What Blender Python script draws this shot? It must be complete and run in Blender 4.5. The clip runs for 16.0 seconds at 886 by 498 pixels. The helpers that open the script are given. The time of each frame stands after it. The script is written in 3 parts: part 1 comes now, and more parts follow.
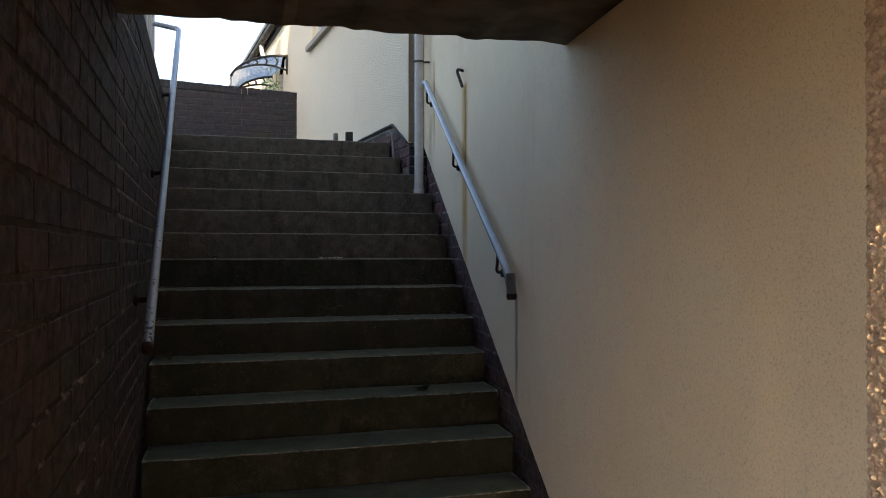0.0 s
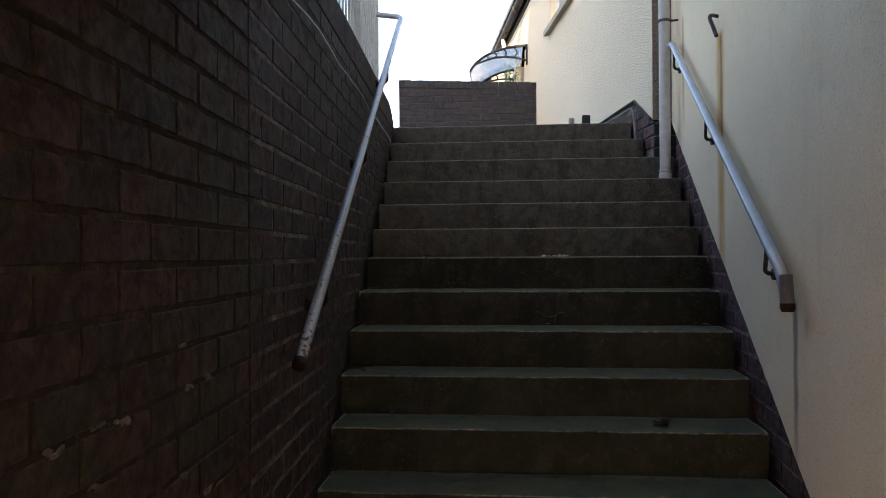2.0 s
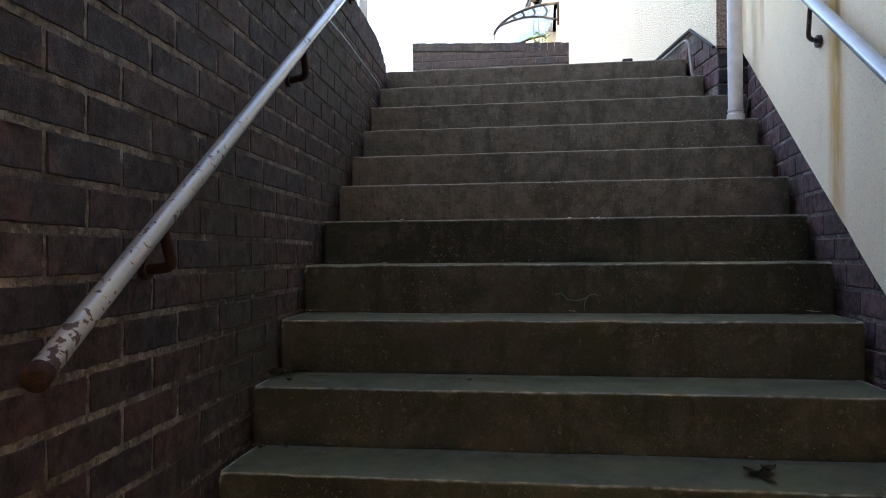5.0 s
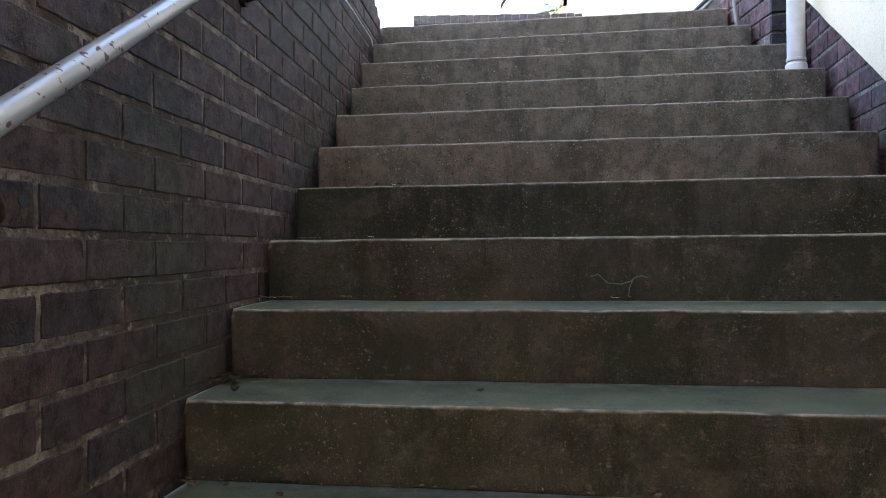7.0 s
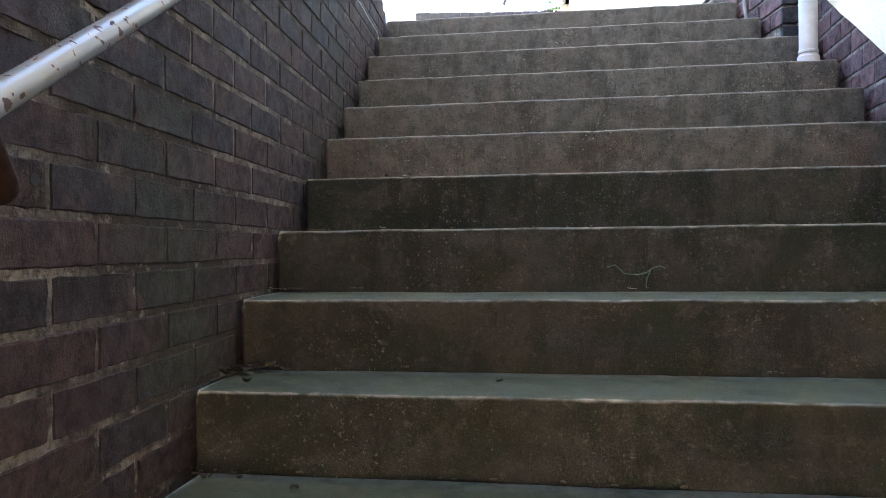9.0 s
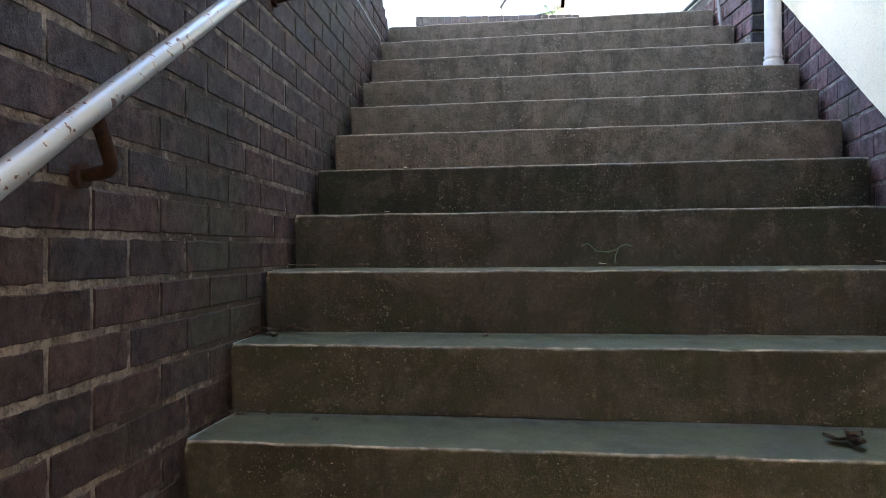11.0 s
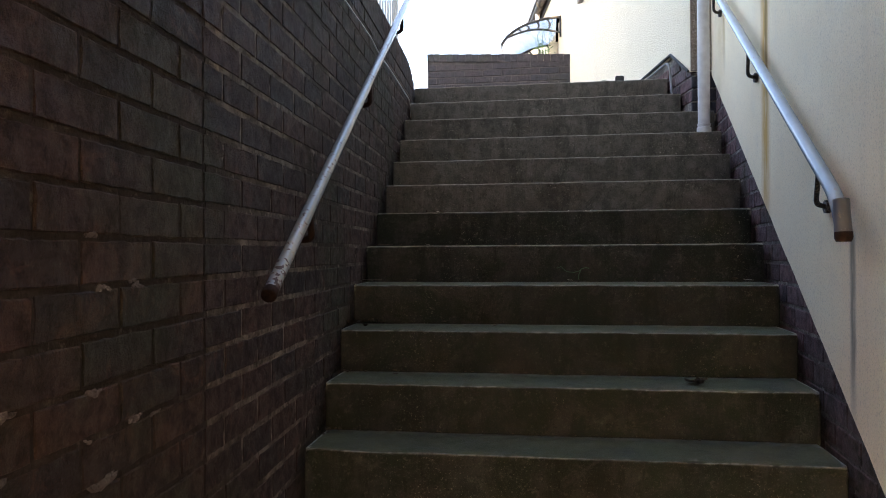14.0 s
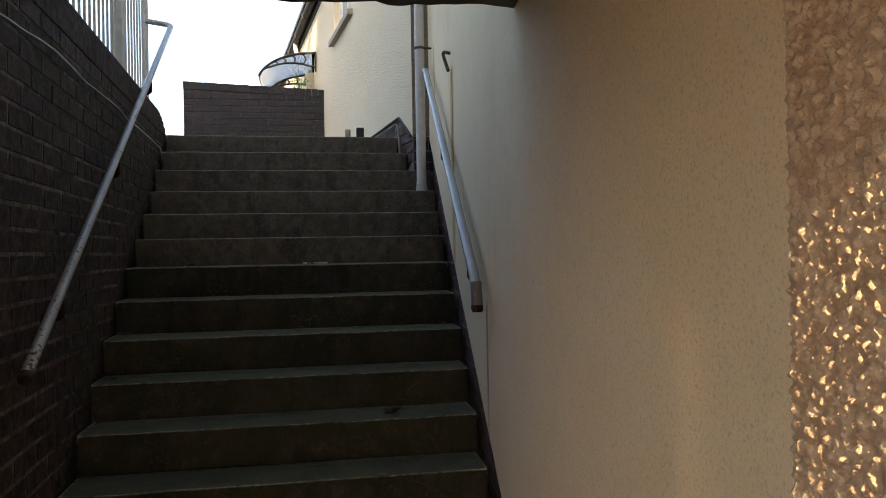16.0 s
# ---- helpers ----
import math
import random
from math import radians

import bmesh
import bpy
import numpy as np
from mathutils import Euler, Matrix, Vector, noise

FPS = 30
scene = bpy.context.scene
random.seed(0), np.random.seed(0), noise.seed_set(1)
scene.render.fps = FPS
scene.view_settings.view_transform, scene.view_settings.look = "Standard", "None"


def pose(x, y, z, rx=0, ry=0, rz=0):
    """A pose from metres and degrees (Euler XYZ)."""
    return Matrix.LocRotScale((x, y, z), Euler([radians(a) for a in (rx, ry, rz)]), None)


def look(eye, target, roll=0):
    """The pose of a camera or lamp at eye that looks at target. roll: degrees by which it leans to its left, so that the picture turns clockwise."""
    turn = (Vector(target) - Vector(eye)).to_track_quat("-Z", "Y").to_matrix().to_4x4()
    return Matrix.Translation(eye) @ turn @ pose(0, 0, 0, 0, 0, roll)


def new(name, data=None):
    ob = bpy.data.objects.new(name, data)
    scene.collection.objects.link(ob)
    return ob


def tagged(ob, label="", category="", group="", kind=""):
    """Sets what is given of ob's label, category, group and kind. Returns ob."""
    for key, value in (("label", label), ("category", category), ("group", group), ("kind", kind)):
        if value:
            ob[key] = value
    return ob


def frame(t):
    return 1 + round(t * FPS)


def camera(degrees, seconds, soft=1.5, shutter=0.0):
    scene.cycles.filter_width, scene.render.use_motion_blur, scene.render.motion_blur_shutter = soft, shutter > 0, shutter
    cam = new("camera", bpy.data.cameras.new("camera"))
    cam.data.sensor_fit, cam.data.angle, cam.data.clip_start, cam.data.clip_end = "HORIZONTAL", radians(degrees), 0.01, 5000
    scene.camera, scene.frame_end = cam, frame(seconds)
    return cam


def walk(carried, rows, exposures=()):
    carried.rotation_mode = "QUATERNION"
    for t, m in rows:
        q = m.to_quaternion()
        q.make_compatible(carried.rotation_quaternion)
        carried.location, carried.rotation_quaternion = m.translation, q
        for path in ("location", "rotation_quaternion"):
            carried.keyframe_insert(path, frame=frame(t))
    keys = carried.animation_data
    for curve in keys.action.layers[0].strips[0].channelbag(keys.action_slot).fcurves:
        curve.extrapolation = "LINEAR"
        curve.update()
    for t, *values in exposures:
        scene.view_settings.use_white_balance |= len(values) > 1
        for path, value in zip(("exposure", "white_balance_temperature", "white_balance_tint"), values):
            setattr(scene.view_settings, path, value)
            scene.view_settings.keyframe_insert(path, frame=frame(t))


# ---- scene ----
cam = camera(63.1, 16.0, soft=0.95)
# seconds, eye (x, y, z), turn about x, y, z in degrees
ROWS = [
    (0.0, -1.112, -6.407, -1.003, 90.34, -0.01, -15.27),
    (0.5, -1.071, -6.289, -0.999, 90.43, -0.11, -15.34),
    (1.0, -0.987, -6.135, -1.005, 90.32, 0.26, -14.57),
    (1.5, -0.911, -5.924, -1.010, 90.36, 0.37, -3.18),
    (2.0, -0.836, -5.706, -1.025, 90.47, 0.34, 5.02),
    (2.5, -0.778, -5.504, -1.038, 90.53, 0.36, 8.49),
    (3.0, -0.740, -5.330, -1.057, 90.53, 0.45, 8.57),
    (3.5, -0.723, -5.164, -1.075, 90.53, 0.55, 8.55),
    (4.0, -0.711, -4.969, -1.087, 90.48, 0.49, 7.85),
    (4.5, -0.716, -4.753, -1.132, 90.45, 0.49, 7.91),
    (7.0, -0.802, -3.956, -1.241, 89.87, 0.56, 8.34),
    (7.5, -0.828, -3.930, -1.243, 89.93, 0.68, 8.13),
    (8.0, -0.835, -3.931, -1.255, 89.87, 0.67, 8.16),
    (8.5, -0.846, -3.922, -1.256, 89.96, 0.57, 8.17),
    (9.0, -0.847, -3.926, -1.270, 89.96, 0.57, 8.25),
    (11.5, -0.775, -4.334, -1.335, 90.04, 0.47, 8.23),
    (12.0, -0.764, -4.451, -1.320, 90.16, 0.37, 8.19),
    (12.5, -0.767, -4.573, -1.295, 90.10, 0.47, 8.16),
    (13.0, -0.764, -4.799, -1.287, 90.19, 0.47, 8.17),
    (13.5, -0.749, -5.094, -1.282, 90.13, 0.37, 8.19),
    (14.0, -0.737, -5.394, -1.241, 90.16, 0.37, 8.17),
    (14.5, -0.674, -5.743, -1.064, 90.13, 0.66, 8.43),
    (15.0, -0.636, -5.987, -0.977, 90.30, 0.67, 8.23),
    (15.5, -0.576, -6.065, -0.966, 90.30, 0.92, 1.61),
    (16.0, -0.532, -6.069, -0.971, 90.15, 1.01, -9.78),
]
EXPOSURES = [(0.0, 2.15, 6600, 11), (1.0, 2.2, 6650, 12), (1.5, 2.3, 6750, 13), (2.0, 2.5, 6850, 14), (3.0, 2.8, 6950, 15), (3.5, 2.9, 6950, 15),
             (4.0, 2.95, 6900, 15), (4.5, 3.2, 6850, 15), (7.0, 4.48, 6500, 14), (9.0, 4.72, 6450, 13), (11.5, 4.55, 6500, 12), (12.5, 4.01, 6600, 12),
             (13.5, 3.51, 6700, 13), (14.5, 3.11, 6850, 14), (15.0, 2.71, 6900, 13), (15.5, 2.4, 7000, 12), (16.0, 2.15, 7250, 12)]
walk(cam, [(t, pose(*p)) for t, *p in ROWS], EXPOSURES)

# ---------------------------------------------------------------- light
SUN_UP, SUN_SIDE = 20.0, 7.3            # sun behind the passage, almost along its wall
world = bpy.data.worlds.new("sky")
scene.world = world
world.use_nodes = True
wn = world.node_tree
sky = wn.nodes.new("ShaderNodeTexSky")
sky.sky_type = "NISHITA"
sky.sun_disc = False
sky.sun_elevation = radians(SUN_UP)
sky.sun_rotation = radians(180 + SUN_SIDE)
sky.air_density, sky.dust_density, sky.ozone_density = 1.0, 4.0, 1.0
wn.links.new(sky.outputs["Color"], wn.nodes["Background"].inputs["Color"])
wn.nodes["Background"].inputs["Strength"].default_value = 0.15
sun_data = bpy.data.lights.new("sun", "SUN")
sun_data.energy, sun_data.angle, sun_data.color = 5.0, radians(0.5), (1.0, 0.76, 0.44)
sun = new("sun", sun_data)
sun.matrix_world = look((0, 0, 0), (math.tan(radians(SUN_SIDE)), 1.0, -math.tan(radians(SUN_UP)) / math.cos(radians(SUN_SIDE))))


# ---------------------------------------------------------------- materials
class Mat:
    """A small builder for node materials on world-scale coordinates."""

    def __init__(self, name):
        self.m = bpy.data.materials.new(name)
        self.m.use_nodes = True
        self.t = self.m.node_tree
        self.b = self.t.nodes["Principled BSDF"]
        geo = self.t.nodes.new("ShaderNodeNewGeometry")
        self.pos = geo.outputs["Position"]
        self.island = geo.outputs["Random Per Island"]
        self.pointy = geo.outputs["Pointiness"]
        split = self.t.nodes.new("ShaderNodeSeparateXYZ")
        self.t.links.new(geo.outputs["Normal"], split.inputs[0])
        self.up = split.outputs[2]
        self.info = self.t.nodes.new("ShaderNodeObjectInfo").outputs["Random"]

    def link(self, a, b):
        if hasattr(a, "links"):
            self.t.links.new(a, b)
        else:
            b.default_value = a

    def scaled(self, s):
        n = self.t.nodes.new("ShaderNodeVectorMath")
        n.operation = "MULTIPLY"
        self.link(self.pos, n.inputs[0])
        n.inputs[1].default_value = s
        return n.outputs[0]

    def noise(self, scale, detail=4.0, rough=0.55, stretch=None, distort=0.0):
        n = self.t.nodes.new("ShaderNodeTexNoise")
        self.link(self.scaled(stretch) if stretch else self.pos, n.inputs["Vector"])
        n.inputs["Scale"].default_value, n.inputs["Detail"].default_value = scale, detail
        n.inputs["Roughness"].default_value, n.inputs["Distortion"].default_value = rough, distort
        return n.outputs["Fac"]

    def cells(self, scale, feature="F1"):
        n = self.t.nodes.new("ShaderNodeTexVoronoi")
        n.feature = feature
        self.link(self.pos, n.inputs["Vector"])
        n.inputs["Scale"].default_value = scale
        return n.outputs["Distance"]

    def ramp(self, fac, lo, hi, a=0.0, b=1.0):
        n = self.t.nodes.new("ShaderNodeMapRange")
        n.interpolation_type = "SMOOTHSTEP"
        self.link(fac, n.inputs["Value"])
        for key, v in (("From Min", lo), ("From Max", hi), ("To Min", a), ("To Max", b)):
            n.inputs[key].default_value = v
        return n.outputs["Result"]

    def math(self, op, a, b=0.0):
        n = self.t.nodes.new("ShaderNodeMath")
        n.operation = op
        self.link(a, n.inputs[0])
        self.link(b, n.inputs[1])
        return n.outputs[0]

    def mix(self, fac, a, b, blend="MIX"):
        n = self.t.nodes.new("ShaderNodeMix")
        n.data_type, n.blend_type = "RGBA", blend
        self.link(fac, n.inputs["Factor"])
        for v, i in ((a, 6), (b, 7)):
            self.link(v if hasattr(v, "links") else (*v, 1.0), n.inputs[i])
        return n.outputs[2]

    def axes(self):
        n = self.t.nodes.new("ShaderNodeSeparateXYZ")
        self.link(self.pos, n.inputs[0])
        return n.outputs

    def bump(self, height, strength, dist, under=None):
        n = self.t.nodes.new("ShaderNodeBump")
        n.inputs["Strength"].default_value, n.inputs["Distance"].default_value = strength, dist
        self.link(height, n.inputs["Height"])
        if under is not None:
            self.link(under, n.inputs["Normal"])
        return n.outputs["Normal"]

    def done(self, color, rough=0.8, normal=None, metal=0.0, spec=0.3):
        self.link(color if hasattr(color, "links") else (*color, 1.0), self.b.inputs["Base Color"])
        self.link(rough, self.b.inputs["Roughness"])
        self.link(metal, self.b.inputs["Metallic"])
        self.b.inputs["Specular IOR Level"].default_value = spec
        if normal is not None:
            self.link(normal, self.b.inputs["Normal"])
        return self.m


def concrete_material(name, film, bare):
    """film: how far the green film has spread; bare: base colour, dimmed low down."""
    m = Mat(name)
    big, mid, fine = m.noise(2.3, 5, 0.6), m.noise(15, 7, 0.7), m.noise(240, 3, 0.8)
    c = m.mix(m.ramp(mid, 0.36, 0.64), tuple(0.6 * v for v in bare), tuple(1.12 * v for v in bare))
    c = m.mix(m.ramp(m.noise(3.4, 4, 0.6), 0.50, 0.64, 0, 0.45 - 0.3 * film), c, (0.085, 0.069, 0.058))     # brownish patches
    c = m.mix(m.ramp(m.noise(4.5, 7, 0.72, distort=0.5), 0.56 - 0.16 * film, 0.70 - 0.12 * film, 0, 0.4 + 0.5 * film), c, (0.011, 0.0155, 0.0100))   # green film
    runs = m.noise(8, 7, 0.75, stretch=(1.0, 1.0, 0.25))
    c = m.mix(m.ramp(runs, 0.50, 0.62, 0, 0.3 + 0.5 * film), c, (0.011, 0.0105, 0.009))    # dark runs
    c = m.mix(m.ramp(m.noise(7, 6, 0.75, distort=0.6), 0.57, 0.66, 0, 0.35 - 0.15 * film), c, (0.135, 0.122, 0.110))
    c = m.mix(m.ramp(m.noise(36, 6, 0.8), 0.56, 0.66, 0, 0.6 - 0.35 * film), c, (0.16, 0.148, 0.132))
    c = m.mix(m.ramp(m.noise(75, 5, 0.8), 0.56, 0.66, 0, 0.75), c, (0.009, 0.0085, 0.008))      # pits
    c = m.mix(m.ramp(fine, 0.57, 0.70, 0, 0.55 - 0.35 * film), c, (0.20, 0.185, 0.165))                      # sand grains
    c = m.mix(m.ramp(fine, 0.44, 0.32, 0, 0.6), c, (0.010, 0.0095, 0.009))
    specks = m.math("MULTIPLY", m.ramp(m.cells(52), 0.17, 0.06), m.ramp(m.noise(5, 4, 0.7), 0.46, 0.64, 0.0, 0.85 - 0.65 * film))
    c = m.mix(specks, c, (0.33, 0.31, 0.27))            # lime specks
    dabs = m.math("MULTIPLY", m.ramp(m.noise(120, 3, 0.6), 0.62, 0.70), m.ramp(m.noise(2.7, 4, 0.65), 0.50, 0.64))
    c = m.mix(m.math("MULTIPLY", dabs, 0.8 - 0.5 * film), c, (0.36, 0.34, 0.29))      # lichen dabs
    lit_algae = m.math("MULTIPLY", m.ramp(m.up, 0.75, 0.97), m.ramp(m.noise(6, 5, 0.7), 0.3, 0.62, 0.4, 0.85))
    c = m.mix(lit_algae, c, (0.069, 0.072, 0.037))                                            # green algae, with skylight on the treads put into the colour
    c = m.mix(m.math("MULTIPLY", m.math("MULTIPLY", m.ramp(m.pointy, 0.512, 0.57), m.ramp(m.up, 0.04, 0.25)), m.ramp(m.noise(24, 4, 0.7), 0.35, 0.6, 0.40, 0.95)), c, (0.34, 0.34, 0.31))  # rubbed arrises, with the sky caught on them put into the colour
    n = m.bump(mid, 0.5, 0.012)
    n = m.bump(m.noise(75, 5, 0.8), 0.5, 0.004, n)
    n = m.bump(fine, 0.5, 0.002, n)
    return m.done(c, m.ramp(mid, 0.3, 0.7, 0.72, 0.92), n, spec=0.25)


def brick_material(name, dark, red, blue, pale):
    m = Mat(name)
    r = m.math("FRACT", m.math("ADD", m.math("MULTIPLY", m.info, 7.31), m.math("MULTIPLY", m.island, 3.7)))
    c = m.mix(m.ramp(r, 0.0, 0.55), dark, red)
    c = m.mix(m.ramp(r, 0.55, 0.95), c, blue)
    mid, fine = m.noise(22, 6, 0.72), m.noise(190, 3, 0.75)
    c = m.mix(m.ramp(mid, 0.45, 0.65, 0, 0.75), c, tuple(0.4 * v for v in dark))          # burnt patches
    c = m.mix(m.ramp(m.noise(13, 5, 0.7, distort=0.8), 0.52, 0.66, 0, 0.7), c, tuple(1.6 * v for v in red))
    c = m.mix(m.ramp(m.noise(95, 5, 0.8), 0.55, 0.67, 0, 0.7), c, (0.010, 0.009, 0.009))   # pits
    c = m.mix(m.ramp(m.noise(9, 6, 0.75, distort=0.6), 0.58, 0.72, 0, 0.40), c, pale)      # lime bloom
    c = m.mix(m.ramp(m.noise(48, 6, 0.8), 0.60, 0.70, 0, 0.6), c, pale)                    # mortar smears
    c = m.mix(m.ramp(fine, 0.58, 0.72, 0, 0.45), c, tuple(2.4 * v for v in red))
    c = m.mix(m.ramp(m.noise(1.7, 4, 0.6), 0.49, 0.70, 0, 0.6), c, (0.030, 0.036, 0.018))
    n = m.bump(mid, 0.6, 0.009)
    n = m.bump(m.noise(60, 6, 0.8), 0.9, 0.007, n)
    n = m.bump(fine, 0.6, 0.003, n)
    return m.done(c, m.ramp(mid, 0.3, 0.7, 0.6, 0.92), n, spec=0.3)


def mortar_material(name, a, b, grime):
    m = Mat(name)
    c = m.mix(m.ramp(m.noise(14, 6, 0.7), 0.35, 0.65), a, b)
    c = m.mix(m.ramp(m.noise(1.7, 6, 0.72), 0.42, 0.56, 0.0, 0.9), c, grime)
    c = m.mix(m.ramp(m.noise(55, 5, 0.75), 0.46, 0.66, 0, 0.8), c, (0.035, 0.03, 0.026))
    c = m.mix(m.ramp(m.noise(21, 5, 0.75), 0.56, 0.68, 0, 0.7), c, tuple(1.35 * v for v in b))
    n = m.bump(m.noise(45, 5, 0.75), 0.9, 0.010)
    n = m.bump(m.noise(160, 4, 0.7), 0.6, 0.005, n)
    return m.done(c, 0.92, n, spec=0.15)


def render_material():
    """Cream sand-and-cement wash, with rust runs below the two iron fixings."""
    m = Mat("cream_render")
    x, y, z = m.axes()
    big, mid, fine = m.noise(1.3, 4, 0.55), m.noise(9, 5, 0.6), m.noise(230, 2, 0.6)
    c = m.mix(m.ramp(big, 0.35, 0.68), (0.84, 0.69, 0.485), (0.89, 0.765, 0.56))
    c = m.mix(m.ramp(mid, 0.5, 0.75, 0, 0.22), c, (0.64, 0.56, 0.46))
    c = m.mix(m.ramp(m.noise(4, 5, 0.7, stretch=(1, 1, 0.12)), 0.55, 0.75, 0, 0.25), c, (0.44, 0.36, 0.25))
    c = m.mix(m.ramp(m.noise(150, 3, 0.75), 0.52, 0.66, 0, 0.5), c, (0.46, 0.39, 0.31))   # sand grains
    c = m.mix(m.ramp(m.noise(150, 3, 0.75), 0.46, 0.34, 0, 0.35), c, (0.90, 0.83, 0.70))
    wob = m.math("MULTIPLY", m.math("SUBTRACT", m.noise(11, 3, 0.6, stretch=(1, 1, 0.5)), 0.5), 0.03)
    for yy, top, low, wide, col, amt in ((-1.985, 0.08, -1.25, 0.115, (0.58, 0.33, 0.095), 0.95),
                                         (-2.005, 0.06, -0.75, 0.045, (0.15, 0.11, 0.045), 0.65),
                                         (-0.93, 0.50, -0.30, 0.060, (0.42, 0.27, 0.11), 0.7),
                                         (-3.10, -1.20, -1.85, 0.036, (0.17, 0.145, 0.12), 0.8)):
        off = m.math("ABSOLUTE", m.math("ADD", m.math("SUBTRACT", y, yy), wob))
        k = m.ramp(off, wide, wide * 0.15)
        k = m.math("MULTIPLY", k, m.ramp(z, top + 0.03, top - 0.02))
        k = m.math("MULTIPLY", k, m.ramp(z, low, low + 0.35))
        k = m.math("MULTIPLY", k, m.ramp(m.noise(30, 4, 0.6, stretch=(1, 1, 0.2)), 0.3, 0.55, 0.6, 1.0))
        c = m.mix(m.math("MULTIPLY", k, amt), c, col)
    n = m.bump(mid, 0.25, 0.010)
    n = m.bump(fine, 0.45, 0.003, n)
    return m.done(c, 0.9, n, spec=0.2)


def pebble_material(name, a, b, c3, depth, size):
    m = Mat(name)
    peb, lump = m.cells(size), m.noise(size * 0.6, 4, 0.6)
    c = m.mix(m.ramp(lump, 0.35, 0.65), a, b)
    c = m.mix(m.ramp(peb, 0.30, 0.65, 0, 0.6), c, c3)
    c = m.mix(m.ramp(m.noise(1.5, 4, 0.6), 0.5, 0.75, 0, 0.3), c, c3)
    n = m.bump(m.math("SUBTRACT", m.ramp(lump, 0.25, 0.75), m.math("MULTIPLY", peb, 0.8)), 0.9, depth)
    return m.done(c, 0.88, n, spec=0.25)


def paint_material(name, paint, rust, amount, rough=0.38, metal=0.0, scale=38, foot=None):
    """Paint that has flaked off in spots; foot: (y where the bare stretch ends, y where it is worst)."""
    m = Mat(name)
    f = m.noise(scale, 4, 0.55, distort=0.3)
    if foot:
        f = m.math("ADD", f, m.ramp(m.axes()[1], foot[0], foot[1], 0.0, 0.14))
        f = m.math("ADD", f, m.ramp(m.noise(6, 2, 0.5), 0.5, 0.75, 0.0, 0.07))
    k = m.ramp(f, amount, amount + 0.035)
    c = m.mix(m.ramp(m.noise(9, 4, 0.6), 0.35, 0.7, 0, 0.4), paint, tuple(0.68 * v for v in paint))
    c = m.mix(m.ramp(f, amount - 0.05, amount, 0, 0.4), c, (0.33, 0.25, 0.19))
    c = m.mix(k, c, rust)
    n = m.bump(k, -0.7, 0.003)
    n = m.bump(m.noise(120, 3, 0.6), 0.25, 0.002, n)
    return m.done(c, m.mix(k, (rough,) * 3, (0.9,) * 3), n, metal, 0.85)


def plain_material(name, col, rough=0.6, metal=0.0, vary=0.25, scale=20, spec=0.4):
    m = Mat(name)
    c = m.mix(m.ramp(m.noise(scale, 4, 0.6), 0.35, 0.7, 0, 1), col, tuple(v * (1 - vary) for v in col))
    return m.done(c, rough, m.bump(m.noise(scale * 6, 3, 0.6), 0.2, 0.002), metal, spec)


def glass_material(name, tint, alpha):
    m = Mat(name)
    m.b.inputs["Transmission Weight"].default_value = alpha
    m.b.inputs["IOR"].default_value = 1.3
    return m.done(tint, 0.25 if alpha < 0.9 else 0.05, None, 0.0, 0.5)


CONCRETE = concrete_material("worn_concrete", 0.15, (0.104, 0.097, 0.086))
# green film, plus the lower steps' weaker light put into a darker base
DIMFILMED = concrete_material("dim_green_filmed_concrete", 0.9, (0.038, 0.0375, 0.0335))
FARBRICK = brick_material("dark_garden_brick", (0.0145, 0.0155, 0.022), (0.024, 0.0215, 0.028), (0.0145, 0.0175, 0.028), (0.085, 0.085, 0.092))
BLUEBLACK = brick_material("blue_black_brick", (0.016, 0.016, 0.022), (0.028, 0.026, 0.034), (0.018, 0.019, 0.028), (0.12, 0.12, 0.13))
# red brick dimmed: the shade under the slab is put into the colour
DIMRED = brick_material("dimmed_red_brick", (0.025, 0.0150, 0.0120), (0.051, 0.0255, 0.0175), (0.022, 0.0145, 0.0125), (0.11, 0.086, 0.07))
BRICK = brick_material("dark_brick", (0.023, 0.0142, 0.0128), (0.046, 0.0235, 0.0205), (0.022, 0.0155, 0.0165), (0.115, 0.096, 0.084))
PURPLE = brick_material("purple_brick", (0.076, 0.045, 0.050), (0.140, 0.074, 0.076), (0.072, 0.055, 0.066), (0.22, 0.19, 0.185))
MORTAR = mortar_material("old_mortar", (0.095, 0.080, 0.068), (0.235, 0.202, 0.175), (0.034, 0.027, 0.022))
PALEMORTAR = mortar_material("pale_mortar", (0.20, 0.175, 0.16), (0.32, 0.29, 0.265), (0.12, 0.10, 0.095))
# mortar dimmed for the slab's shade; also rims the bolt hole
DIMMORTAR = mortar_material("dimmed_mortar", (0.026, 0.0195, 0.016), (0.085, 0.07, 0.06), (0.022, 0.0155, 0.0125))
FARMORTAR = mortar_material("dark_garden_mortar", (0.045, 0.045, 0.049), (0.095, 0.093, 0.097), (0.026, 0.026, 0.029))
# the return's shade is put into this browner, darker dash colour
SHADEDASH = pebble_material("shaded_dash", (0.27, 0.22, 0.18), (0.36, 0.30, 0.25), (0.12, 0.095, 0.08), 0.010, 90)
RENDER = render_material()
DASH = pebble_material("cream_pebbledash", (0.83, 0.74, 0.575), (0.87, 0.795, 0.64), (0.67, 0.59, 0.45), 0.006, 110)
ROUGH = pebble_material("tan_stipple", (0.68, 0.53, 0.39), (0.78, 0.63, 0.48), (0.42, 0.28, 0.20), 0.006, 60)
RAILPAINT = paint_material("flaking_grey_paint", (0.27, 0.283, 0.30), (0.040, 0.018, 0.018), 0.615, 0.15, scale=56, foot=(-3.35, -3.6))
